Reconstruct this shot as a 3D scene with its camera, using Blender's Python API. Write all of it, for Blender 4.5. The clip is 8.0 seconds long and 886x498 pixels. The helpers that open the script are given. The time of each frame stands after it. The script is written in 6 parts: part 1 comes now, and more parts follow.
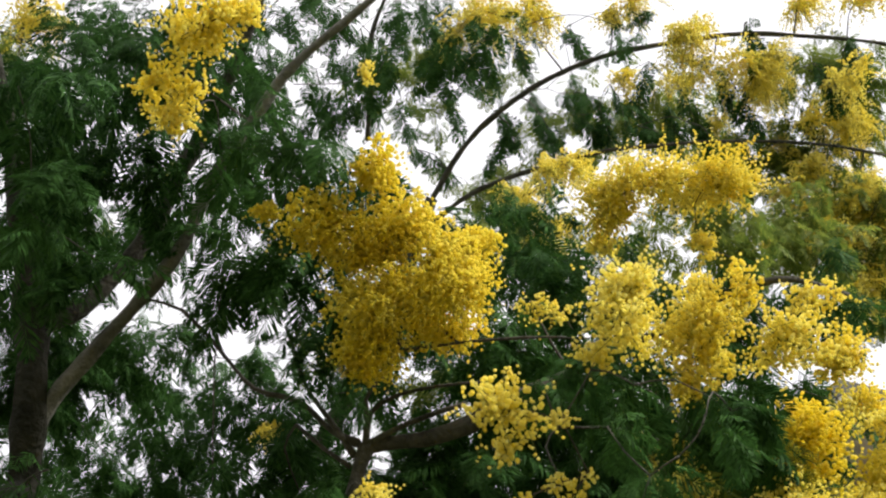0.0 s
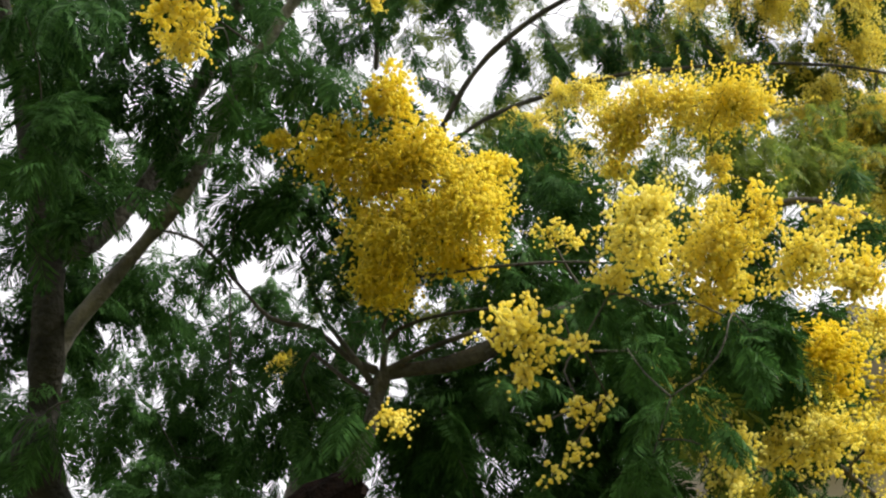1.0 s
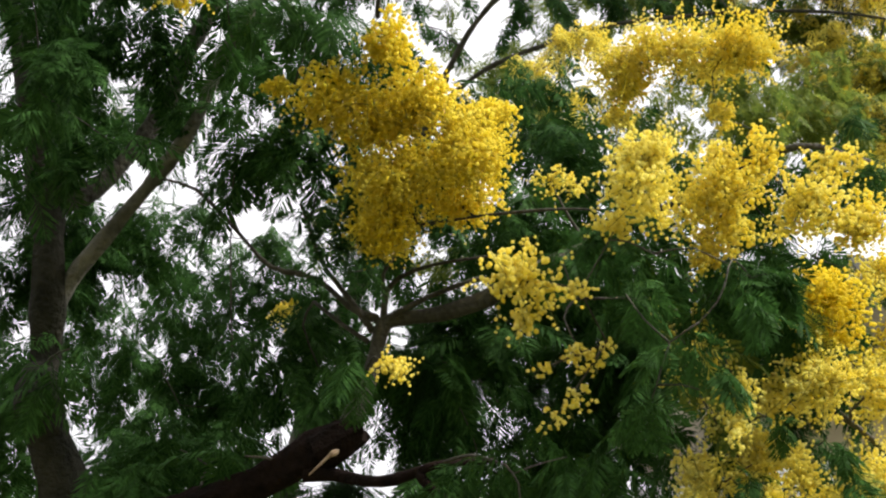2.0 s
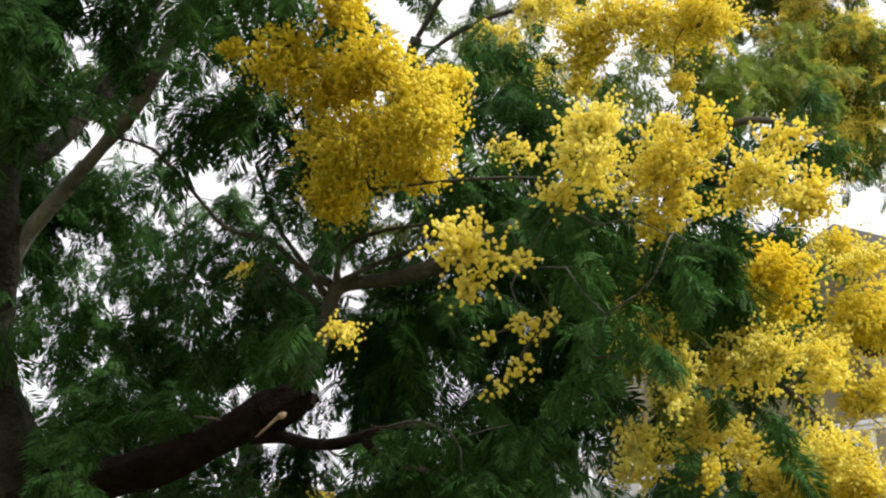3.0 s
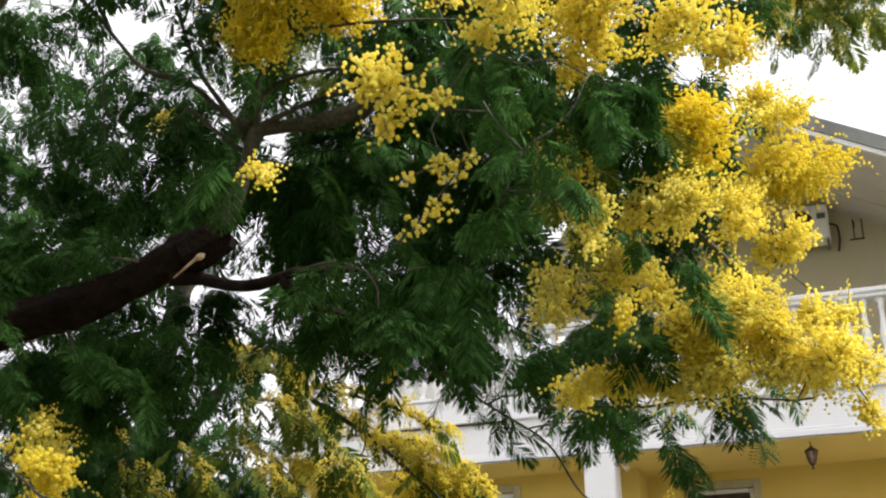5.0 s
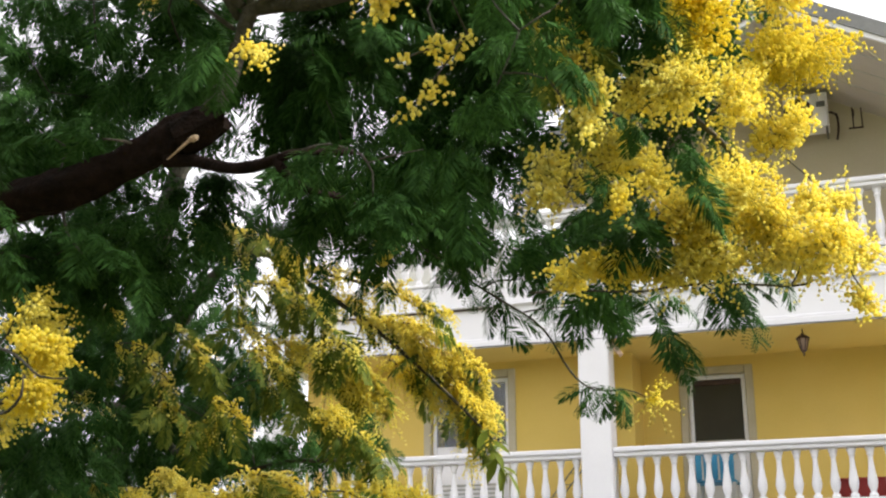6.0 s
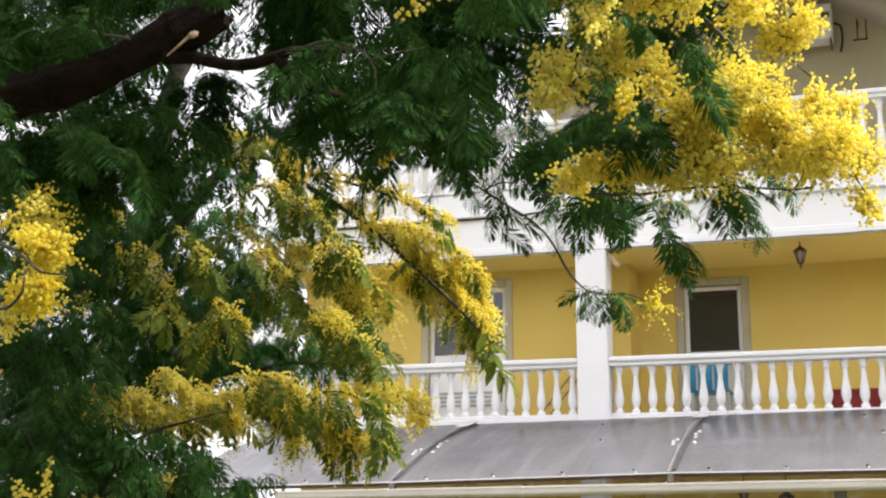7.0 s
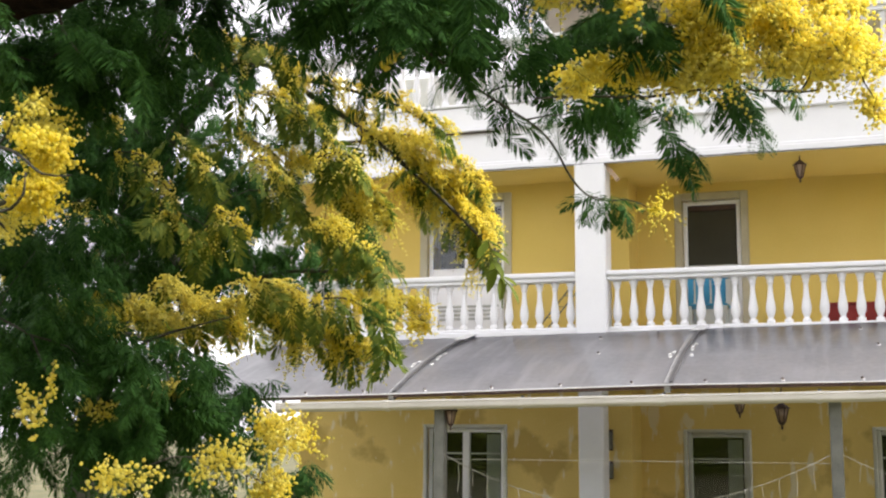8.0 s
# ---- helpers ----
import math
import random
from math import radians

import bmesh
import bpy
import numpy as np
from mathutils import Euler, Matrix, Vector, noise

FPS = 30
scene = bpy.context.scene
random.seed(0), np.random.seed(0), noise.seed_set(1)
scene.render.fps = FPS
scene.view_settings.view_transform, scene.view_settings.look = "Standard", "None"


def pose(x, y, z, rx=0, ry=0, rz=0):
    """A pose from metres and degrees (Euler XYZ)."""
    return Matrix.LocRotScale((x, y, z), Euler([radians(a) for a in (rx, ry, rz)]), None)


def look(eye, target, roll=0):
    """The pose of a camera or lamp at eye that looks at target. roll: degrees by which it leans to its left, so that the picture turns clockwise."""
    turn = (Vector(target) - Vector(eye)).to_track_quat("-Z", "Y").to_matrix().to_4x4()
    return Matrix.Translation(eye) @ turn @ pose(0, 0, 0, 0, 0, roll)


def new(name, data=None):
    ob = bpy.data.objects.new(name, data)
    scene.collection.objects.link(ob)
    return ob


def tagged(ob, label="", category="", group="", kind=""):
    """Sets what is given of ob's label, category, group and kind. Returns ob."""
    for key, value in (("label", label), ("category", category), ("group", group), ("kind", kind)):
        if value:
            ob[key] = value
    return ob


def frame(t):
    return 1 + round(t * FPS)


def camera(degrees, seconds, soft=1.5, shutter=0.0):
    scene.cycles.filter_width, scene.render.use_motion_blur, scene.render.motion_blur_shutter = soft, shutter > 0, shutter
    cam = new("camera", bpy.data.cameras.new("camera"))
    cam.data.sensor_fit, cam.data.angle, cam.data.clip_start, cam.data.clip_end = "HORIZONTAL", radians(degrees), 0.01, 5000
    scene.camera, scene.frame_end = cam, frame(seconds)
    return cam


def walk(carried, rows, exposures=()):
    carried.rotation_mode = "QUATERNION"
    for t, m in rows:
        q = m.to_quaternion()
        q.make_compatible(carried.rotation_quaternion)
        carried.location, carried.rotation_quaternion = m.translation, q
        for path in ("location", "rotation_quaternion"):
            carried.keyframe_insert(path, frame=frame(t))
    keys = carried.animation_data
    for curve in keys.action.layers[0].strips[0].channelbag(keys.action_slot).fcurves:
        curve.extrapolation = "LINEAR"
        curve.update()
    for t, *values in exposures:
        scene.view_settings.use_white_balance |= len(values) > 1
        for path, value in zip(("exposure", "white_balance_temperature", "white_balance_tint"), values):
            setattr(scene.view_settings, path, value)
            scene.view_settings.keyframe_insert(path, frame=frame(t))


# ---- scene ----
cam = camera(39.5, 8.0, 2.2)
PATH = [
    (0, (0.037, 0.775, 1.789), (-0.596, 2.282, 2.941), -0.3),
    (0.5, (0.019, 0.771, 1.794), (-0.623, 2.313, 2.893), -0.7),
    (1, (0.019, 0.781, 1.788), (-0.65, 2.34, 2.847), -0.9),
    (1.5, (0.008, 0.791, 1.781), (-0.678, 2.362, 2.812), -1.0),
    (3, (0.079, 0.811, 1.793), (-0.605, 2.441, 2.729), 0.0),
    (3.5, (0.089, 0.829, 1.748), (-0.566, 2.469, 2.687), -0.1),
    (4, (0.091, 0.829, 1.757), (-0.542, 2.517, 2.622), -0.6),
    (4.5, (0.091, 0.838, 1.747), (-0.528, 2.556, 2.562), -0.6),
    (6, (0.09, 0.858, 1.745), (-0.544, 2.664, 2.326), -0.1),
    (6.5, (0.087, 0.862, 1.735), (-0.553, 2.689, 2.238), 0.2),
    (7, (0.08, 0.868, 1.731), (-0.563, 2.71, 2.172), 0.4),
    (7.5, (0.075, 0.872, 1.724), (-0.571, 2.728, 2.094), 0.5),
    (8, (0.07, 0.876, 1.713), (-0.578, 2.743, 2.019), 0.4),
]
walk(cam, [(t, look(eye, target, roll)) for t, eye, target, roll in PATH], [(0.0, 0.38), (1.5, 0.58), (3.0, 0.48), (4.5, 0.62), (6.0, 0.88), (8.0, 0.98)])

# ---- sky and light: a bright, thinly overcast day ----
world = bpy.data.worlds.new("sky")
scene.world = world
world.use_nodes = True
wn, wl = world.node_tree.nodes, world.node_tree.links
sky = wn.new("ShaderNodeTexSky")
sky.sky_type, sky.sun_disc = "NISHITA", False
sky.sun_elevation, sky.sun_rotation = radians(45), radians(82)
sky.dust_density, sky.air_density = 4.0, 1.0
veil = wn.new("ShaderNodeMixRGB")
veil.inputs["Fac"].default_value = 0.8
veil.inputs["Color2"].default_value = (13.0, 12.6, 13.0, 1)
wl.new(sky.outputs[0], veil.inputs["Color1"])
wl.new(veil.outputs[0], wn["Background"].inputs["Color"])
wn["Background"].inputs["Strength"].default_value = 0.088

sun = new("sun", bpy.data.lights.new("sun", "SUN"))
sun.data.energy, sun.data.angle, sun.data.color = 4.6, radians(22), (1.0, 0.95, 0.86)
sun.matrix_world = look((9.0, 1.2, 9.0), (0, 0, 0))


# ---- materials ----
def material(name, low, high, rough=0.8, scale=8.0, fine=60.0, bump=0.0, metal=0.0, island=0.0, through_light=0.0, spec=0.3, coat=0.0):
    """A surface whose colour wanders between low and high at two scales, with relief."""
    m = bpy.data.materials.new(name)
    m.use_nodes = True
    n, l = m.node_tree.nodes, m.node_tree.links
    b = n["Principled BSDF"]
    n1, n2 = n.new("ShaderNodeTexNoise"), n.new("ShaderNodeTexNoise")
    n1.inputs["Scale"].default_value, n2.inputs["Scale"].default_value = scale, fine
    n1.inputs["Detail"].default_value, n2.inputs["Detail"].default_value = 4, 3
    geo = n.new("ShaderNodeNewGeometry")
    for x in (n1, n2):
        l.new(geo.outputs["Position"], x.inputs["Vector"])
    add = n.new("ShaderNodeMath")
    add.operation = "MULTIPLY_ADD"
    l.new(n2.outputs[0], add.inputs[0])
    add.inputs[1].default_value = 0.45
    l.new(n1.outputs[0], add.inputs[2])
    last = add
    if island:
        mul = n.new("ShaderNodeMath")
        mul.operation = "MULTIPLY_ADD"
        l.new(geo.outputs["Random Per Island"], mul.inputs[0])
        mul.inputs[1].default_value = island
        l.new(add.outputs[0], mul.inputs[2])
        last = mul
    span = n.new("ShaderNodeMapRange")
    span.inputs["From Min"].default_value, span.inputs["From Max"].default_value = 0.5, 0.95 + island
    l.new(last.outputs[0], span.inputs["Value"])
    mix = n.new("ShaderNodeMixRGB")
    mix.inputs["Color1"].default_value, mix.inputs["Color2"].default_value = (*low, 1), (*high, 1)
    l.new(span.outputs[0], mix.inputs["Fac"])
    l.new(mix.outputs[0], b.inputs["Base Color"])
    b.inputs["Roughness"].default_value, b.inputs["Metallic"].default_value = rough, metal
    b.inputs["Specular IOR Level"].default_value = spec
    b.inputs["Coat Weight"].default_value = coat
    if bump:
        bp = n.new("ShaderNodeBump")
        bp.inputs["Strength"].default_value, bp.inputs["Distance"].default_value = bump, 0.01
        l.new(n2.outputs[0], bp.inputs["Height"])
        l.new(bp.outputs[0], b.inputs["Normal"])
    if through_light:
        tr, ms = n.new("ShaderNodeBsdfTranslucent"), n.new("ShaderNodeMixShader")
        l.new(mix.outputs[0], tr.inputs["Color"])
        ms.inputs["Fac"].default_value = through_light
        l.new(b.outputs[0], ms.inputs[1])
        l.new(tr.outputs[0], ms.inputs[2])
        l.new(ms.outputs[0], n["Material Output"].inputs["Surface"])
    return m


def glass(name, tint=(0.7, 0.74, 0.7), rough=0.04):
    m = material(name, tint, tuple(v * 1.1 for v in tint), rough, 1.5, 9, spec=0.6)
    m.node_tree.nodes["Principled BSDF"].inputs["Transmission Weight"].default_value = 1.0
    return m


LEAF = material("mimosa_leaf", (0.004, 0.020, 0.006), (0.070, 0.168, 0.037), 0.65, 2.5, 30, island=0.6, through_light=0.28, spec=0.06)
# yellow-green copy of the leaf, with the glow of backlight in its colour
LEAF_LIT = material("lit_mimosa_leaf", (0.03, 0.09, 0.02), (0.27, 0.31, 0.05), 0.6, 2.5, 30, island=0.6, through_light=0.52, spec=0.15)
POLLEN = material("mimosa_flower", (0.91, 0.78, 0.085), (0.96, 0.925, 0.46), 0.95, 6, 220, bump=0.15, island=0.4, through_light=0.70, spec=0.05)
GOLDEN = material("golden_mimosa_flower", (0.90, 0.755, 0.045), (0.95, 0.885, 0.28), 0.95, 6, 220, bump=0.15, island=0.4, through_light=0.70, spec=0.05)
STALK = material("green_stalk", (0.10, 0.13, 0.03), (0.22, 0.22, 0.06), 0.7, 20, 120)
PALE_BARK = material("pale_grey_bark", (0.07, 0.072, 0.06), (0.19, 0.185, 0.155), 0.9, 14, 90, bump=0.9)
BARK = material("grey_brown_bark", (0.028, 0.028, 0.022), (0.09, 0.085, 0.066), 0.9, 14, 90, bump=0.9)
# reddish bark taken almost to black: the crown's shade is in the colour
SHADED_RED_BARK = material("shaded_reddish_bark", (0.004, 0.003, 0.0025), (0.018, 0.0105, 0.008), 0.95, 22, 75, bump=1.0, spec=0.1)
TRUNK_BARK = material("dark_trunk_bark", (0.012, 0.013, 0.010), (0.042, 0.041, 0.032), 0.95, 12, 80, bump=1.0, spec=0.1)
RAW_WOOD = material("split_wood", (0.30, 0.20, 0.13), (0.66, 0.50, 0.36), 0.8, 60, 260, bump=0.5)
OCHRE = material("ochre_render", (0.63, 0.465, 0.115), (0.71, 0.535, 0.16), 0.9, 0.7, 45, bump=0.15)
# the wall's ochre, lightened to cancel the shade under the slab
LIT_CEILING = material("lightened_ochre_paint", (0.73, 0.555, 0.15), (0.79, 0.61, 0.19), 0.9, 0.8, 40)
CREAM = material("cream_render", (0.50, 0.45, 0.31), (0.58, 0.52, 0.38), 0.9, 0.8, 45, bump=0.1)
WHITE = material("white_paint", (0.79, 0.79, 0.81), (0.85, 0.85, 0.865), 0.6, 1.5, 40, bump=0.05)
SOFFIT = material("soffit_board", (0.52, 0.48, 0.44), (0.60, 0.56, 0.51), 0.8, 1.2, 30)
GREY_FRAME = material("grey_window_frame", (0.42, 0.43, 0.41), (0.52, 0.53, 0.50), 0.5, 3, 60)
BLIND = material("dark_grey_blind", (0.034, 0.032, 0.019), (0.045, 0.042, 0.027), 0.7, 2, 50)
GLASS = glass("window_glass")
# near-black paint that stands in for the shade of unlit rooms
DARK = material("room_shade", (0.012, 0.011, 0.01), (0.03, 0.026, 0.02), 0.9, 2, 20)
SHEET = material("grey_polycarbonate", (0.42, 0.425, 0.47), (0.55, 0.55, 0.60), 0.2, 0.9, 14, bump=0.04, spec=0.7, through_light=0.72, coat=0.8)
STRIP = material("aluminium_strip", (0.16, 0.16, 0.17), (0.30, 0.30, 0.31), 0.5, 4, 60, metal=0.3)
SEAM = material("dark_seam_metal", (0.05, 0.05, 0.055), (0.11, 0.11, 0.12), 0.5, 4, 60, metal=0.3)
WASHER = material("grey_washer", (0.42, 0.42, 0.43), (0.6, 0.6, 0.61), 0.5, 30, 90)
SURROUND = material("ochre_grey_surround", (0.40, 0.36, 0.25), (0.50, 0.46, 0.34), 0.7, 3, 60)
PALE_FRAME = material("pale_window_frame", (0.50, 0.505, 0.46), (0.62, 0.62, 0.57), 0.5, 3, 60)
GUTTER = material("cream_gutter", (0.60, 0.57, 0.53), (0.72, 0.69, 0.65), 0.45, 2, 60)
POST = material("grey_green_post", (0.12, 0.125, 0.11), (0.19, 0.19, 0.17), 0.6, 5, 60)
IRON = material("dark_iron", (0.03, 0.016, 0.012), (0.07, 0.04, 0.03), 0.5, 10, 90)
LAMP_GLASS = material("lantern_glass", (0.24, 0.16, 0.11), (0.36, 0.27, 0.2), 0.2, 10, 60)
BLUE = material("blue_plastic", (0.03, 0.20, 0.36), (0.06, 0.30, 0.48), 0.45, 4, 40)
RED = material("red_plastic", (0.22, 0.02, 0.02), (0.32, 0.035, 0.03), 0.45, 4, 40)
CABLE = material("pale_cable", (0.45, 0.43, 0.38), (0.6, 0.58, 0.52), 0.6, 20, 90)
DARK_ROOF = material("grey_roof_sheet", (0.16, 0.165, 0.16), (0.24, 0.245, 0.235), 0.6, 2, 40)
SOIL = material("dry_grass_ground", (0.05, 0.06, 0.025), (0.15, 0.13, 0.07), 0.95, 0.6, 25, bump=0.6)


def sheen_streaked(m, tint):
    """Paints long pale streaks into a sheet's colour, in place of glossy reflections."""
    n, l = m.node_tree.nodes, m.node_tree.links
    mix = n["Mix (Legacy)"]
    geo, mp, tx, rp, mx = n.new("ShaderNodeNewGeometry"), n.new("ShaderNodeMapping"), n.new("ShaderNodeTexNoise"), n.new("ShaderNodeMapRange"), n.new("ShaderNodeMixRGB")
    mp.inputs["Scale"].default_value, mp.inputs["Rotation"].default_value = (3.2, 0.35, 0.35), (0, 0, 0.35)
    l.new(geo.outputs["Position"], mp.inputs["Vector"])
    l.new(mp.outputs[0], tx.inputs["Vector"])
    tx.inputs["Scale"].default_value, tx.inputs["Detail"].default_value = 1.3, 7
    rp.inputs["From Min"].default_value, rp.inputs["From Max"].default_value = 0.5, 0.72
    l.new(tx.outputs[0], rp.inputs["Value"])
    l.new(rp.outputs[0], mx.inputs["Fac"])
    targets = [k.to_socket for k in mix.outputs[0].links]
    l.new(mix.outputs[0], mx.inputs["Color1"])
    mx.inputs["Color2"].default_value = (*tint, 1)
    for k in targets:
        l.new(mx.outputs[0], k)
    return m


sheen_streaked(SHEET, (0.58, 0.58, 0.63))


def worn(m, flake, damp):
    """Adds peeled pale flakes and damp patches to a plaster."""
    n, l = m.node_tree.nodes, m.node_tree.links
    b = n["Principled BSDF"]
    src = b.inputs["Base Color"].links[0].from_socket
    geo = n.new("ShaderNodeNewGeometry")
    for colour, scale, edge, stretch in ((damp, 0.9, 0.56, 1.0), (flake, 5.5, 0.605, 0.3), (flake, 16.0, 0.67, 0.4)):
        mp, tx, rp, mx = n.new("ShaderNodeMapping"), n.new("ShaderNodeTexNoise"), n.new("ShaderNodeMapRange"), n.new("ShaderNodeMixRGB")
        mp.inputs["Scale"].default_value = (1.0, 1.0, stretch)
        l.new(geo.outputs["Position"], mp.inputs["Vector"])
        l.new(mp.outputs[0], tx.inputs["Vector"])
        tx.inputs["Scale"].default_value, tx.inputs["Detail"].default_value = scale, 6
        rp.inputs["From Min"].default_value, rp.inputs["From Max"].default_value = edge, edge + 0.05
        rp.inputs["To Max"].default_value = 0.75
        l.new(tx.outputs[0], rp.inputs["Value"])
        l.new(rp.outputs[0], mx.inputs["Fac"])
        l.new(src, mx.inputs["Color1"])
        mx.inputs["Color2"].default_value = (*colour, 1)
        src = mx.outputs[0]
    l.new(src, b.inputs["Base Color"])
    return m


OCHRE_WORN = worn(material("worn_ochre_render", (0.68, 0.50, 0.15), (0.78, 0.60, 0.22), 0.9, 0.9, 40, bump=0.2), (0.76, 0.69, 0.50), (0.46, 0.32, 0.09))


# ---- mesh helpers ----
def mesh_of(name, verts, faces, mat, smooth=False):
    me = bpy.data.meshes.new(name)
    me.from_pydata([tuple(v) for v in verts], [], faces)
    me.materials.append(mat)
    if smooth:
        me.polygons.foreach_set("use_smooth", [True] * len(me.polygons))
    me.update()
    return me


def part(name, data, parent, label="", kind=""):
    ob = new(name, data)
    ob.parent = parent
    if label or kind:
        tagged(ob, label, kind=kind)
    return ob


def bm_mesh(name, bm, mat, smooth=False):
    me = bpy.data.meshes.new(name)
    bm.to_mesh(me)
    bm.free()
    me.materials.append(mat)
    if smooth:
        me.polygons.foreach_set("use_smooth", [True] * len(me.polygons))
    return me


def add_box(bm, x0, x1, y0, y1, z0, z1, bevel=0.0):
    r = bmesh.ops.create_cube(bm, size=1.0, matrix=Matrix.LocRotScale(((x0 + x1) / 2, (y0 + y1) / 2, (z0 + z1) / 2), None, (x1 - x0, y1 - y0, z1 - z0)))
    if bevel:
        es = list({e for v in r["verts"] for e in v.link_edges})
        bmesh.ops.bevel(bm, geom=es, offset=bevel, segments=1, affect="EDGES")


def box(name, x0, x1, y0, y1, z0, z1, mat, parent, label="", bevel=0.012):
    bm = bmesh.new()
    add_box(bm, x0, x1, y0, y1, z0, z1, bevel)
    return part(name, bm_mesh(name, bm, mat), parent, label)


def empty(name, x, y, z, label, category, group=""):
    ob = new(name)
    ob.location = (x, y, z)
    ob.empty_display_size = 0.1
    return tagged(ob, label, category, group)


def lathe(name, profile, mat, sides=12):
    """A turned shape from (radius, height) pairs."""
    v, f = [], []
    for r, z in profile:
        v += [(r * math.cos(2 * math.pi * k / sides), r * math.sin(2 * math.pi * k / sides), z) for k in range(sides)]
    for a in range(len(profile) - 1):
        f += [(a * sides + k, a * sides + (k + 1) % sides, (a + 1) * sides + (k + 1) % sides, (a + 1) * sides + k) for k in range(sides)]
    f += [tuple(range(sides))[::-1], tuple(range((len(profile) - 1) * sides, len(profile) * sides))]
    return mesh_of(name, v, f, mat, True)


def smooth_line(pts, step):
    """Catmull-Rom through points of any width."""
    p = np.array(pts, float)
    p = np.vstack([2 * p[0] - p[1], p, 2 * p[-1] - p[-2]])
    out = []
    for k in range(1, len(p) - 2):
        a, b, c, d = p[k - 1 : k + 3]
        n = max(2, int(np.linalg.norm(c[:3] - b[:3]) / step))
        for t in np.arange(n) / n:
            out.append(0.5 * (2 * b + (c - a) * t + (2 * a - 5 * b + 4 * c - d) * t**2 + (3 * b - a - 3 * c + d) * t**3))
    out.append(p[-2])
    return np.array(out)


def tube(line, sides=8, rough=0.0):
    """Vertices and faces of a tube along rows of x, y, z, radius."""
    line = np.asarray(line, float)
    tang = np.gradient(line[:, :3], axis=0)
    tang /= np.linalg.norm(tang, axis=1)[:, None] + 1e-9
    up = np.array([0.3, 0.9, 0.2])
    u = np.cross(tang, up)
    u /= np.linalg.norm(u, axis=1)[:, None] + 1e-9
    w = np.cross(tang, u)
    ang = 2 * np.pi * np.arange(sides) / sides
    rad = np.abs(line[:, 3])[:, None] * np.ones(sides)
    if rough:
        k = np.arange(len(line))[:, None]
        rad = rad * (1 + rough * (0.5 * np.sin(ang * 3 + k * 0.35) + 0.35 * np.sin(ang * 5 - k * 0.8 + 1) + 0.6 * (np.random.rand(len(line), sides) - 0.5)))
    v = line[:, None, :3] + rad[:, :, None] * (np.cos(ang)[None, :, None] * u[:, None] + np.sin(ang)[None, :, None] * w[:, None])
    n = len(line)
    f = [(a * sides + k, a * sides + (k + 1) % sides, (a + 1) * sides + (k + 1) % sides, (a + 1) * sides + k) for a in range(n - 1) for k in range(sides)]
    f += [tuple(range(sides))[::-1], tuple(range((n - 1) * sides, n * sides))]
    return v.reshape(-1, 3), f


# ---- ground ----
v, f = [], []
rings = [0, 2, 4, 7, 11, 16, 25, 45, 90, 200, 600, 3000]
for a, r in enumerate(rings):
    for k in range(32):
        g = 2 * math.pi * k / 32
        x, y = r * math.cos(g), r * math.sin(g)
        v.append((x, y, 0.05 * noise.noise((x * 0.3, y * 0.3, 0)) - 0.03 if r < 40 else -0.05))
for a in range(len(rings) - 1):
    f += [(a * 32 + k, (a + 1) * 32 + k, (a + 1) * 32 + (k + 1) % 32, a * 32 + (k + 1) % 32) for k in range(32)]
ground = tagged(new("ground", mesh_of("ground", v, f, SOIL, True)), "dry grassy ground of a garden", "ground", kind="structure")

# a far belt of trees behind the viewer closes the garden
v, f = [], []
COLS, ROWS_UP = 160, 10
for k in range(COLS):
    g = math.pi * (0.95 + 1.1 * k / (COLS - 1))
    for j in range(ROWS_UP):
        s = j / (ROWS_UP - 1)
        r = 26 + 3.0 * noise.noise((k * 0.35, j * 0.9, 1.0)) - 2.5 * math.sin(math.pi * s)
        top = 8.5 + 2.5 * noise.noise((k * 0.22, 3.0, 0.0)) + 1.0 * noise.noise((k * 0.9, 7.0, 0.0))
        v.append((r * math.cos(g), r * math.sin(g), top * s - 0.1))
for k in range(COLS - 1):
    f += [(k * ROWS_UP + j, k * ROWS_UP + j + 1, (k + 1) * ROWS_UP + j + 1, (k + 1) * ROWS_UP + j) for j in range(ROWS_UP - 1)]
tagged(new("backdrop", mesh_of("backdrop", v, f, LEAF_LIT, False)), "far belt of green trees round the garden", "trees", kind="structure")

# ---- the house ----
house = empty("house", -2.5, 21.0, 0.0, "ochre yellow house with two white balustraded balconies", "house")
FRONT, WALL_R, WALL_L = 19.2, 21.0, 20.2


def hpart(name, x0, x1, y0, y1, z0, z1, mat, label="", bevel=0.012):
    ob = box(name, x0 + 2.5, x1 + 2.5, y0 - 21.0, y1 - 21.0, z0, z1, mat, house, label, bevel)
    return ob


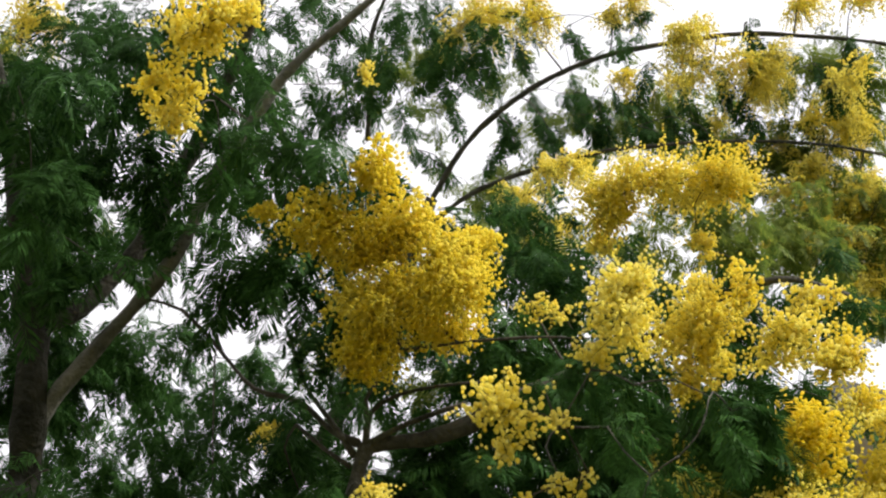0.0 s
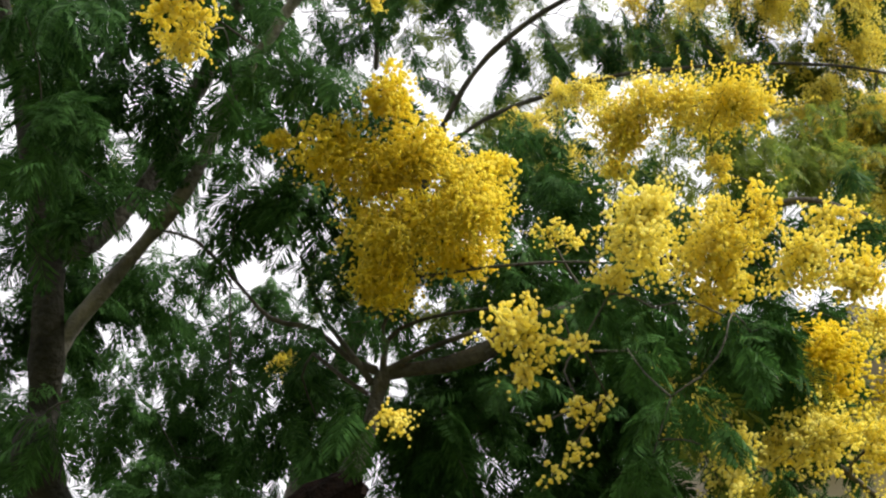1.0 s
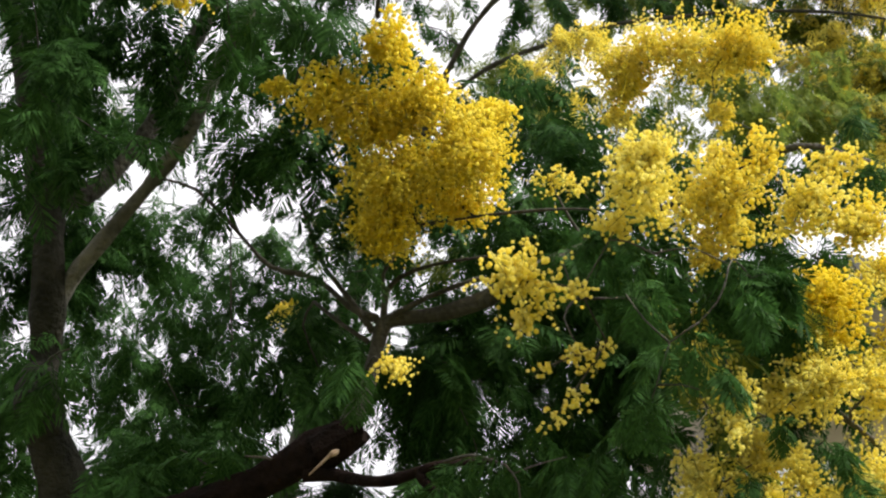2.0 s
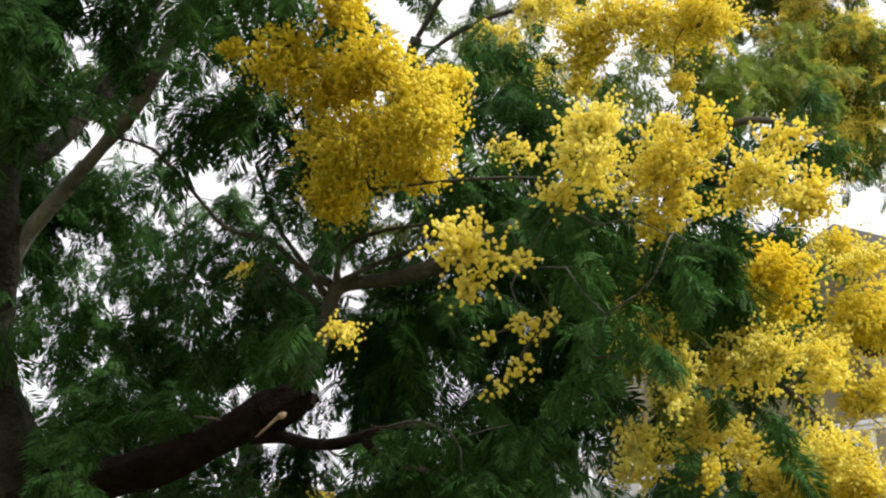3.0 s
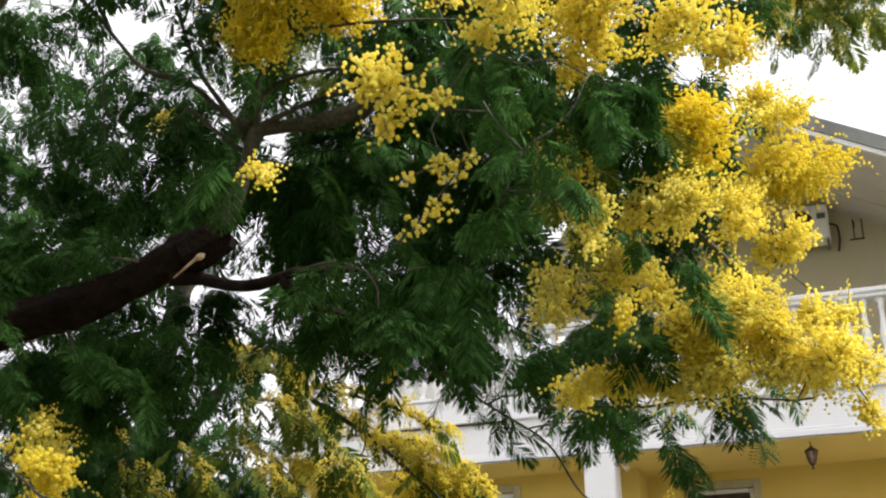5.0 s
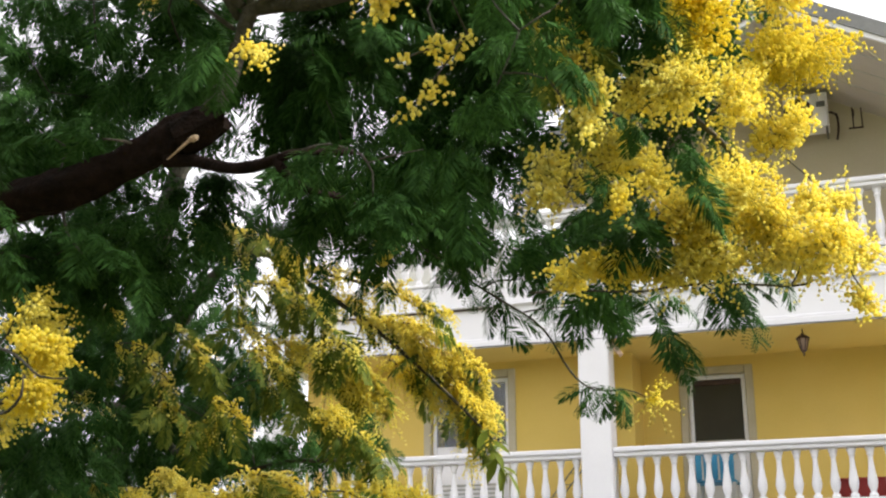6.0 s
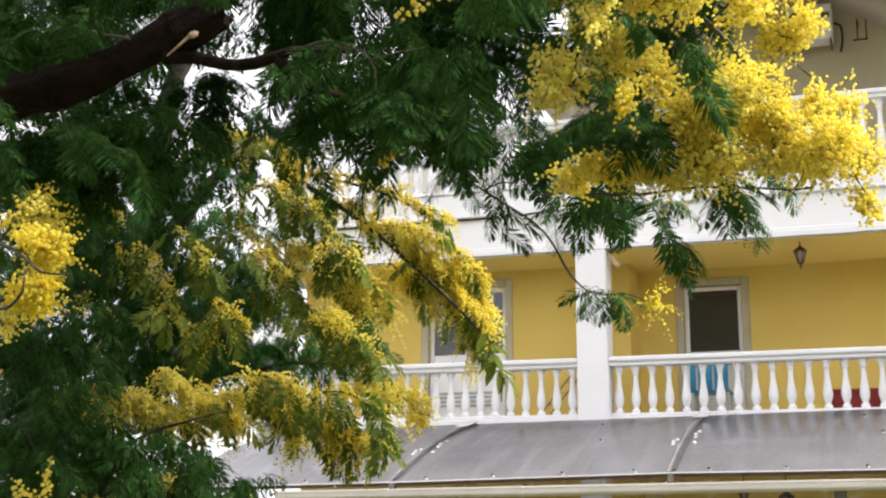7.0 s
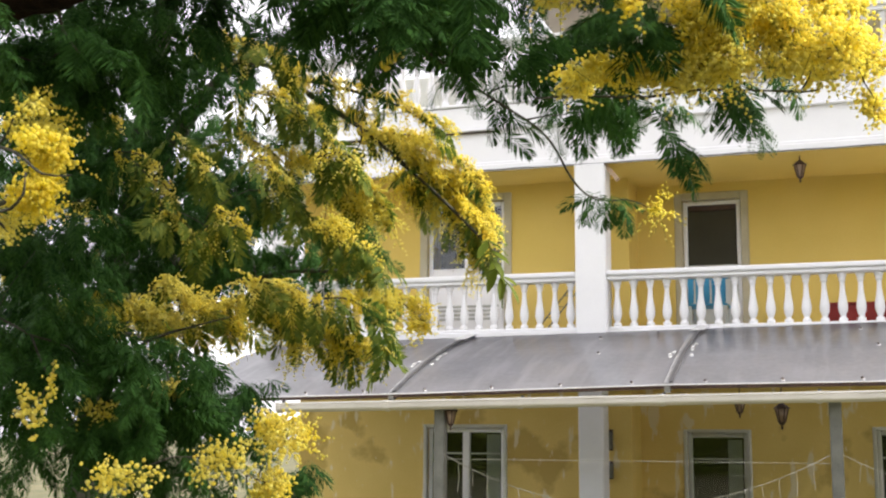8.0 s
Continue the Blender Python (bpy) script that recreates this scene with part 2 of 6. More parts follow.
def wall_with_holes(name, x0, x1, y0, y1, z0, z1, holes, mat, label=""):
    """A thick wall cut by openings (x0, x1, z0, z1), as one mesh of blocks."""
    xs = sorted({x0, x1, *[h[0] for h in holes], *[h[1] for h in holes]})
    zs = sorted({z0, z1, *[h[2] for h in holes], *[h[3] for h in holes]})
    bm = bmesh.new()
    grid = {}
    keep = {(a, b) for a in range(len(xs) - 1) for b in range(len(zs) - 1)
            if not any(h[0] < (xs[a] + xs[a + 1]) / 2 < h[1] and h[2] < (zs[b] + zs[b + 1]) / 2 < h[3] for h in holes)}

    def vert(a, b, y):
        if (a, b, y) not in grid:
            grid[a, b, y] = bm.verts.new((xs[a] + 2.5, y - 21.0, zs[b]))
        return grid[a, b, y]

    for a, b in keep:
        bm.faces.new([vert(a, b, y0), vert(a + 1, b, y0), vert(a + 1, b + 1, y0), vert(a, b + 1, y0)])
        bm.faces.new([vert(a, b, y1), vert(a, b + 1, y1), vert(a + 1, b + 1, y1), vert(a + 1, b, y1)])
        for da, db, p, q in ((-1, 0, (a, b + 1), (a, b)), (1, 0, (a + 1, b), (a + 1, b + 1)), (0, -1, (a, b), (a + 1, b)), (0, 1, (a + 1, b + 1), (a, b + 1))):
            if (a + da, b + db) not in keep:
                bm.faces.new([vert(*p, y1), vert(*q, y1), vert(*q, y0), vert(*p, y0)])
    bmesh.ops.recalc_face_normals(bm, faces=bm.faces)
    return part(name, bm_mesh(name, bm, mat), house, label)


wall_with_holes("wall", -3.5, 5.0, WALL_R, WALL_R + 0.3, 3.02, 7.0, [(-2.77, -1.82, 3.38, 5.63)], OCHRE, "ochre yellow rendered wall")
wall_with_holes("wall", -3.5, 5.0, WALL_R, WALL_R + 0.3, 0.0, 3.018, [(-2.77, -1.81, 0.55, 1.86), (0.09, 1.2, 0.55, 1.91)], OCHRE_WORN, "flaking ochre rendered wall")
wall_with_holes("wall", -9.2, -3.5, WALL_L, WALL_L + 0.3, 3.02, 7.0, [(-6.92, -5.56, 3.38, 5.66)], OCHRE, "ochre yellow rendered wall")
wall_with_holes("wall", -9.2, -3.5, WALL_L, WALL_L + 0.3, 0.0, 3.018, [(-6.9, -5.57, 0.5, 1.92)], OCHRE_WORN, "flaking ochre rendered wall")
hpart("wall", -3.8, -3.5, WALL_L + 0.3, WALL_R, 0.0, 7.0, OCHRE, bevel=0)
hpart("wall", -9.2, -8.9, WALL_L + 0.3, 29.0, 0.0, 7.0, OCHRE, bevel=0)
hpart("wall", 4.7, 5.0, WALL_R + 0.3, 29.0, 0.0, 7.0, OCHRE, bevel=0)
hpart("wall", -9.2, 5.0, 29.0, 29.3, 0.0, 7.0, OCHRE, bevel=0)
hpart("floor_slab", -9.5, 5.3, 19.08, 29.0, 3.02, 3.36, WHITE, "white balcony floor slab")
hpart("floor_slab", -9.5, 5.3, 19.1, 29.0, 5.92, 6.6, WHITE, "white balcony floor slab")
hpart("ceiling_panel", -9.15, 4.95, 19.14, 21.0, 5.9, 5.918, LIT_CEILING, "ochre balcony ceiling, lightened to match the lit wall", 0)
hpart("fascia_ledge", -9.55, 5.35, 19.02, 19.098, 5.9, 6.0, WHITE)
hpart("fascia_ledge", -9.53, 5.33, 19.06, 19.098, 6.0, 6.05, WHITE)
hpart("fascia_ledge", -9.55, 5.35, 19.03, 19.098, 6.56, 6.6, WHITE)
# a loose cable clipped along the lower edge of the fascia
v, f = tube([(-9.3 + 0.12 * k + 2.5, 19.0 - 21.0, 5.9 + 0.004 * math.sin(k * 0.9) + 0.007 * math.sin(k * 0.23), 0.011) for k in range(120)], 6)
part("cable", mesh_of("cable", v, f, STRIP, True), house, "grey cable sagging along the fascia")
v, f = tube([(-8.30 + 2.5, 19.06 - 21.0, 6.544, 0.014), (-5.37 + 2.5, 19.06 - 21.0, 6.536, 0.014)], 6)
part("cable", mesh_of("cable", v, f, IRON, True), house, "dark cable on the fascia")
hpart("kerb", -9.45, 5.25, 19.13, 19.4, 6.62, 6.98, WHITE)
hpart("column", -4.1, -3.63, 18.98, 19.42, 3.06, 5.9, WHITE, "square white column", 0.02)
hpart("column", -4.08, -3.7, 19.0, 19.4, 0.0, 3.02, WHITE, "square white column", 0.02)
hpart("column", 4.6, 5.0, 18.98, 19.42, 3.36, 5.9, WHITE, "square white column", 0.02)
hpart("column", -9.4, -9.0, 18.98, 19.42, 3.36, 5.9, WHITE, "square white column", 0.02)
bm = bmesh.new()
add_box(bm, -0.035, 0.035, -0.035, 0.035, -0.17, 0.17, 0.008)
bracket = part("bracket", bm_mesh("bracket", bm, RAW_WOOD), house, "brown wooden strut")
bracket.matrix_local = pose(-3.56 + 2.5, 19.15 - 21, 5.78, 0, -38, 0)
for z in (3.36, 6.99):
    top = z + (0.75 if z < 5 else 0.92)
    runs = ((-3.63, 4.6), (-9.0, -4.1)) if z < 5 else ((-9.2, 5.0),)
    for x0, x1 in runs:
        hpart("bottom_rail", x0, x1, 19.1, 19.3, z, z + 0.05, WHITE)
        hpart("handrail", x0, x1, 19.07, 19.33, top, top + 0.06, WHITE, "white moulded handrail")
        hpart("handrail", x0, x1, 19.03, 19.37, top + 0.06, top + 0.14, WHITE, "white moulded handrail", 0.02)
BALUSTER = lathe("baluster", [(0.06, 0.0), (0.06, 0.05), (0.035, 0.065), (0.04, 0.09), (0.062, 0.15), (0.07, 0.21), (0.063, 0.28), (0.047, 0.37), (0.037, 0.46),
                              (0.034, 0.54), (0.036, 0.58), (0.05, 0.592), (0.05, 0.61), (0.04, 0.62), (0.062, 0.65), (0.066, 0.70)], WHITE, 14)
for z, stretch in ((3.41, 1.0), (7.04, 1.243)):
    x = -3.504 if z < 5 else -9.0
    while x < 4.5:
        part("baluster", BALUSTER, house).matrix_local = Matrix.LocRotScale((x + 2.5, FRONT - 21.0, z), None, (1, 1, stretch))
        x += 0.2485
    if z < 5:
        x = -4.223
        while x > -9.0:
            part("baluster", BALUSTER, house).matrix_local = Matrix.LocRotScale((x + 2.5, FRONT - 21.0, z), None, (1, 1, stretch))
            x -= 0.2435

# upper storey and gabled roof
RIDGE, SLOPE = -0.8, 0.53


def roof_z(x):
    return 10.15 - SLOPE * (abs(x - RIDGE) - (0.2 - RIDGE))


hpart("terrace_wall", -9.2, -4.2, 24.0, 24.2, 6.6, 9.1, GREY_FRAME, "grey wall at the back of the roof terrace")
bm = bmesh.new()
gab = [bm.verts.new((x + 2.5, 0.45, z)) for x, z in ((-4.2, 7.0), (5.0, 7.0), (5.0, roof_z(5.0)), (RIDGE, roof_z(RIDGE)), (-4.2, roof_z(-4.2)))]
face = bm.faces.new(gab)
ext = bmesh.ops.extrude_face_region(bm, geom=[face])
bmesh.ops.translate(bm, verts=[e for e in ext["geom"] if isinstance(e, bmesh.types.BMVert)], vec=(0, 0.3, 0))
bmesh.ops.recalc_face_normals(bm, faces=bm.faces)
part("gable_wall", bm_mesh("gable_wall", bm, CREAM), house, "cream rendered gable wall")
for sgn in (-1, 1):
    for name, low, high, y0, y1, mat, lab in (("soffit", 0.0, 0.06, 18.45, 29.5, SOFFIT, "beige boarded soffit"), ("roof", 0.06, 0.3, 18.36, 29.6, DARK_ROOF, "grey sheet roof"), ("barge_board", -0.02, 0.24, 18.40, 18.448, WHITE, "white barge board")):
        bm = bmesh.new()
        x0, x1 = RIDGE, RIDGE + (6.4 if sgn > 0 else -4.0)
        vs = []
        for y in (y0, y1):
            for x, dz in ((x0, low), (x1, low), (x1, high), (x0, high)):
                vs.append(bm.verts.new((x + 2.5, y - 21.0, roof_z(x) + dz)))
        for q in ((0, 1, 2, 3), (4, 7, 6, 5), (0, 4, 5, 1), (1, 5, 6, 2), (2, 6, 7, 3), (3, 7, 4, 0)):
            bm.faces.new([vs[i] for i in q])
        bmesh.ops.recalc_face_normals(bm, faces=bm.faces)
        part(name, bm_mesh(name, bm, mat), house, lab)
# seams of the soffit boards
for k in range(1, 4):
    bm = bmesh.new()
    y = 18.45 + 0.66 * k
    vs = [bm.verts.new((x + 2.5, y - 21.0 + dy, roof_z(x) - dz)) for x in (RIDGE, RIDGE + 6.3) for dy in (0, 0.02) for dz in (0.003, 0.012)]
    bmesh.ops.convex_hull(bm, input=vs)
    part("soffit_strip", bm_mesh("soffit_strip", bm, GREY_FRAME), house)


# doors and windows
def opening(name, x0, x1, z0, z1, y, label, build):
    ob = new(name)
    ob.parent = house
    ob.location = (x0 + 2.5, y - 21.0, z0)
    tagged(ob, label)
    w, h = x1 - x0, z1 - z0
    s, stuff = (0.13, SURROUND) if name == "door" else (0.06, PALE_FRAME)
    for n, a, b, c, d in (("surround", -s, 0.0, 0.0, h + s), ("surround", w, w + s, 0.0, h + s), ("surround", 0.0, w, h, h + s)):
        box(n, a, b, -0.025, 0.06, c, d, stuff, ob)
    for n, a, b, c, d in (("frame", 0.0, 0.07, 0.0, h), ("frame", w - 0.07, w, 0.0, h), ("frame", 0.07, w - 0.07, h - 0.07, h)):
        box(n, a + 0.001, b - 0.001, 0.07, 0.14, c, d - 0.001, WHITE if name == "door" or w > 1.2 else PALE_FRAME, ob)
    # a flat dark sheet painted as the unlit room behind the glass
    box("room_shade_panel", -0.05, w + 0.05, 0.8, 0.82, -0.05, h + 0.05, DARK, ob)
    build(ob, w, h)
    return ob


def balcony_door(ob, w, h):
    box("pane", 0.07, w - 0.07, 0.10, 0.112, 0.95, h - 0.07, GLASS, ob, "dark reflecting glass", 0)
    box("roller_blind", 0.08, w - 0.08, 0.085, 0.097, 1.18, h - 0.17, BLIND, ob, "dark olive roller blind", 0)
    box("dark_strip", 0.08, w - 0.08, 0.075, 0.099, h - 0.168, h - 0.075, IRON, ob, "dark strip above the blind")
    box("blind_bar", 0.08, w - 0.08, 0.08, 0.1, 1.14, 1.18, GREY_FRAME, ob)
    box("door_panel", 0.07, w - 0.07, 0.09, 0.13, 0.0, 0.95, GREY_FRAME, ob, "grey lower panel")


def left_door(ob, w, h):
    box("pane", 0.07, w - 0.07, 0.10, 0.112, 1.17, h - 0.07, GLASS, ob, "dark reflecting glass", 0)
    box("mullion", w / 2 - 0.04, w / 2 + 0.04, 0.075, 0.14, 1.17, h - 0.07, WHITE, ob)
    box("door_panel", 0.07, w - 0.07, 0.09, 0.13, 0.0, 1.17, WHITE, ob, "white lower panel")
    for k in range(4):
        box("louvre", 0.12, w - 0.12, 0.07, 0.089, 0.3 + 0.07 * k, 0.335 + 0.07 * k, GREY_FRAME, ob)


def low_window(ob, w, h):
    mull = w > 1.2
    box("pane", 0.07, w - 0.07, 0.10, 0.112, 0.07, h - 0.07, GLASS, ob, "dark reflecting glass", 0)
    box("frame", 0.07, w - 0.07, 0.07, 0.14, 0.0, 0.07, WHITE, ob)
    box("glazing_bar", 0.071, w - 0.071, 0.08, 0.099, h - 0.42, h - 0.395, GREY_FRAME, ob)
    if mull:
        box("mullion", w / 2 - 0.06, w / 2 + 0.06, 0.06, 0.14, 0.07, h - 0.07, WHITE, ob)
    box("curtain", w - 0.32, w - 0.1, 0.13, 0.15, 0.1, h - 0.1, GREY_FRAME, ob, "pale curtain behind the glass", 0)
    box("sill", -0.15, w + 0.15, -0.08, 0.0, -0.05, 0.0, WHITE, ob)


opening("door", -2.76, -1.83, 3.38, 5.62, WALL_R, "grey balcony door with a drawn olive blind", balcony_door)
opening("door", -6.91, -5.57, 3.38, 5.65, WALL_L, "glazed balcony door with white louvred panel", left_door)
opening("window", -6.89, -5.58, 0.51, 1.91, WALL_L, "two-sash window in a grey surround", low_window)
opening("window", -2.76, -1.82, 0.56, 1.85, WALL_R, "small window in a grey surround", low_window)
opening("window", 0.10, 1.19, 0.56, 1.90, WALL_R, "small window in a grey surround", low_window)

# ---- curved canopy over the terrace ----
canopy = empty("canopy", -2.2, 17.3, 0.0, "curved grey translucent canopy with a cream gutter", "canopy")
EDGE, BACK = 15.6, 19.02
LEAN = radians(-0.9)
canopy.location.x += 0.035
canopy.rotation_euler = (0, LEAN, 0)


def canopy_z(s):
    return 2.33 + 1.0 * (0.6 * s + 0.4 * (1 - (1 - s) ** 2))


def sag_z(x):
    """The front edge stands a little higher where the rafters carry it."""
    return float(np.interp(x, (-9.0, -5.73, -2.22, 1.29, 4.8), (0.0, 0.005, 0.04, 0.015, 0.0)))


def cpart(name, x0, x1, y0, y1, z0, z1, mat, label="", bevel=0.008):
    return box(name, x0 + 2.2, x1 + 2.2, y0 - 17.3, y1 - 17.3, z0, z1, mat, canopy, label, bevel)


def canopy_strip(name, x0, x1, lift, thick, mat, label="", low=0.0, top=1.0):
    v, f = [], []
    n = 14
    for k in range(n + 1):
        s = low + (top - low) * k / n
        for x in (x0, x1):
            for dz in (lift, lift + thick):
                v.append((x + 2.2, EDGE + (BACK - EDGE) * s - 17.3, canopy_z(s) + dz + sag_z(x) * (1 - s)))
    for k in range(n):
        a, b = 4 * k, 4 * k + 4
        f += [(a + 1, a + 3, b + 3, b + 1), (a, b, b + 2, a + 2), (a, a + 1, b + 1, b), (a + 2, b + 2, b + 3, a + 3)]
    f += [(0, 2, 3, 1), (4 * n, 4 * n + 1, 4 * n + 3, 4 * n + 2)]
    ob = part(name, mesh_of(name, v, f, mat, False), canopy, label)
    return ob


seams = [-9.0, -5.73, -2.22, 1.29, 4.8]
for a, b in zip(seams, seams[1:]):
    canopy_strip("sheet", a + 0.012, b - 0.012, 0.0, 0.012, SHEET, "grey polycarbonate sheet")
for x in seams[1:-1]:
    canopy_strip("seam_strip", x - 0.045, x + 0.045, 0.014, 0.014, STRIP, "aluminium joint strip")
    canopy_strip("seam_rib", x + 0.02, x + 0.066, 0.029, 0.024, SEAM, "dark ridge of the joint")
    canopy_strip("flashing", x - 0.07, x + 0.12, 0.056, 0.006, WASHER, "pale flashing plate", 0.80, 0.99)
    for s, dx in ((0.36, -0.14), (0.42, 0.12), (0.47, 0.10), (0.39, -0.10), (0.34, 0.14), (0.32, -0.12), (0.52, 0.13)):
        canopy_strip("clip", x + dx - 0.02, x + dx + 0.02, 0.014, 0.012, WASHER, "", s - 0.010, s + 0.010)
    canopy_strip("rafter", x - 0.035, x + 0.035, -0.09, 0.088, POST, "dark curved rafter")


for a, b in zip(seams, seams[1:]):
    for name, y0, y1, z0, z1, mat, lab in (("edge_beam", 15.602, 15.66, 2.290, 2.329, IRON, "dark edge tube"), ("edge_trim", 15.58, 15.599, 2.333, 2.346, WHITE, "pale edge trim")):
        v = [(x + 2.2, y - 17.3, z + sag_z(x)) for x in (a + 0.002, b - 0.002) for y in (y0, y1) for z in (z0, z1)]
        f = [(0, 1, 3, 2), (4, 6, 7, 5), (0, 4, 5, 1), (2, 3, 7, 6), (0, 2, 6, 4), (1, 5, 7, 3)]
        part(name, mesh_of(name, v, f, mat), canopy, lab)
cpart("wall_plate", -9.0, 4.8, 18.985, 19.03, 3.12, 3.27, POST)
SCREW = lathe("screw", [(0.0, 0.016), (0.02, 0.012), (0.03, 0.0)][::-1], WASHER, 8)
BOLT = lathe("bolt", [(0.0, 0.034), (0.017, 0.03), (0.019, 0.012)][::-1], IRON, 6)
for a, b in zip(seams, seams[1:]):
    for s in (0.02, 0.42, 0.75):
        m = 4 if b - a > 2 else 2
        for k in range(m):
            if s > 0.1 and (k + int(10 * s)) % 3:
                continue
            x = a + (b - a) * (k + 0.5) / m + (0.2 if s == 0.42 else 0)
            ob = part("screw", SCREW, canopy)
            ob.location = (x + 2.2, EDGE + (BACK - EDGE) * s - 17.3, canopy_z(s) + 0.012 + sag_z(x) * (1 - s))
            ob.rotation_euler = (radians(17), 0, 0)
            part("bolt", BOLT, ob)
# half-round gutter with its brackets
GUT = [(-0.062, 0.085), (-0.075, 0.085), (-0.078, 0.06), (-0.078, 0.052), (-0.066, 0.048), (-0.066, 0.04), (-0.074, 0.036), (-0.07, -0.02), (-0.06, -0.04), (-0.03, -0.066), (0.0, -0.075), (0.03, -0.062), (0.055, -0.03), (0.07, 0.03), (0.072, 0.085), (0.06, 0.085), (0.05, -0.01), (0.0, -0.06), (-0.05, -0.01)]
cuts = [-7.25, -5.74, -4.0, -2.27, -0.5, 1.27, 3.0, 4.8]
for a, b in zip(cuts, cuts[1:]):
    n = len(GUT)
    v = [(x + 2.2, 15.52 + py - 17.3, 2.192 + pz * 0.78) for x in (a + 0.003, b - 0.003) for py, pz in GUT]
    f = [(k, (k + 1) % n, n + (k + 1) % n, n + k) for k in range(n)] + [tuple(range(n))[::-1], tuple(range(n, 2 * n))]
    part("gutter", mesh_of("gutter", v, f, GUTTER, False), canopy, "cream plastic gutter")
for x in cuts[:-1]:
    n = len(GUT)
    v = [(xx + 2.2, 15.52 + py * 1.12 - 17.3, 2.192 + pz * 0.88 - 0.004) for xx in (x - 0.03, x + 0.03) for py, pz in GUT[:15]]
    f = [(k, k + 1, 16 + k, 15 + k) for k in range(14)]
    ob = part("gutter_joint", mesh_of("gutter_joint", v, f, GUTTER, False), canopy)
    ob.modifiers.new("thick", "SOLIDIFY").thickness = 0.008
    cpart("bracket", x - 0.02, x + 0.02, 15.6, 15.66, 2.2, 2.29, SEAM)
for x in (-5.1, -0.34, 4.5):
    box("post", -0.068, 0.068, -0.065, 0.065, -2.2, 0.0, POST, canopy, "grey square steel post", 0.01).matrix_local = pose(x + 2.2, 15.725 - 17.3, 2.2) @ Matrix.Rotation(-LEAN, 4, "Y")


# ---- small things on the house ----
def lantern(x, y, z, hang, size=1.0):
    """z: the height of the hook."""
    ob = empty("lantern", x, y, z, "dark brown iron lantern with amber glass on a hook", "lantern", "lanterns of the house")
    ob.scale = (size, size, size)
    part("hanger", lathe("hanger", [(0.008, -hang), (0.008, 0.0)], IRON, 6), ob)
    part("cap", lathe("cap", [(0.015, -hang), (0.03, -hang - 0.02), (0.10, -hang - 0.07), (0.105, -hang - 0.085)][::-1], IRON, 6), ob)
    part("glass_body", lathe("glass_body", [(0.038, -hang - 0.26), (0.08, -hang - 0.086)], LAMP_GLASS, 6), ob, "amber glass panes")
    for k in range(6):
        g = math.pi / 3 * k
        v, f = tube([(0.085 * math.cos(g), 0.085 * math.sin(g), -hang - 0.085, 0.008), (0.042 * math.cos(g), 0.042 * math.sin(g), -hang - 0.262, 0.008)], 5)
        part("glazing_bar", mesh_of("glazing_bar", v, f, IRON), ob)
    part("finial", lathe("finial", [(0.006, -hang - 0.35), (0.018, -hang - 0.33), (0.01, -hang - 0.30), (0.03, -hang - 0.285), (0.045, -hang - 0.261)], IRON, 8), ob)
    return ob


lantern(-0.80, 19.4, 5.9, 0.06)
lantern(-1.55, 17.2, 2.74, 0.5, 0.85)
lantern(-0.99, 16.6, 2.6, 0.42, 0.95)
lantern(-4.95, 15.68, 2.17, 0.02, 0.9)

planter = empty("planter_box", 0.45, 19.75, 3.36, "long red plastic planter box on the balcony floor", "planter")
bm = bmesh.new()
add_box(bm, -0.95, 0.95, -0.12, 0.12, 0.0, 0.36, 0.02)
top = max(bm.faces, key=lambda q: q.calc_center_median().z)
bmesh.ops.inset_region(bm, faces=[top], thickness=0.02)
bmesh.ops.translate(bm, verts=list(top.verts), vec=(0, 0, -0.06))
part("box", bm_mesh("box", bm, RED), planter)
bm = bmesh.new()
for a, b, c, d in ((-0.97, 0.97, -0.14, -0.12), (-0.97, 0.97, 0.12, 0.14)):
    add_box(bm, a, b, c, d, 0.33, 0.37, 0.004)
part("rim", bm_mesh("rim", bm, RED), planter)

chair = empty("plastic_chair", -2.25, 20.1, 3.36, "blue plastic chair with slatted back on the balcony", "chair")
for k in range(5):
    box("back_slat", -0.29 + 0.12 * k, -0.20 + 0.12 * k, -0.27, -0.24, 0.44, 0.84, BLUE, chair)
box("top_rail", -0.32, 0.32, -0.28, -0.23, 0.8, 0.88, BLUE, chair)
box("seat", -0.3, 0.3, -0.25, 0.25, 0.40, 0.44, BLUE, chair)
for x in (-0.27, 0.27):
    for y in (-0.24, 0.24):
        box("leg", x - 0.03, x + 0.03, y - 0.03, y + 0.03, 0.0, 0.40, GREY_FRAME, chair)

rack = empty("drying_rack", -4.65, 19.75, 3.36, "folded drying rack leaning on the balcony floor", "drying rack")
for dx in (0.0, 0.16):
    v, f = tube([(-0.32 + dx, 0, 0.0, 0.012), (0.28 + dx, 0.0, 0.72, 0.012)], 6)
    part("bar", mesh_of("bar", v, f, POST), rack)
for k in range(4):
    v, f = tube([(-0.25 + 0.15 * k, 0, 0.1 + 0.17 * k, 0.006), (-0.09 + 0.15 * k, 0.0, 0.1 + 0.17 * k, 0.006)], 5)
    part("rung", mesh_of("rung", v, f, POST), rack)

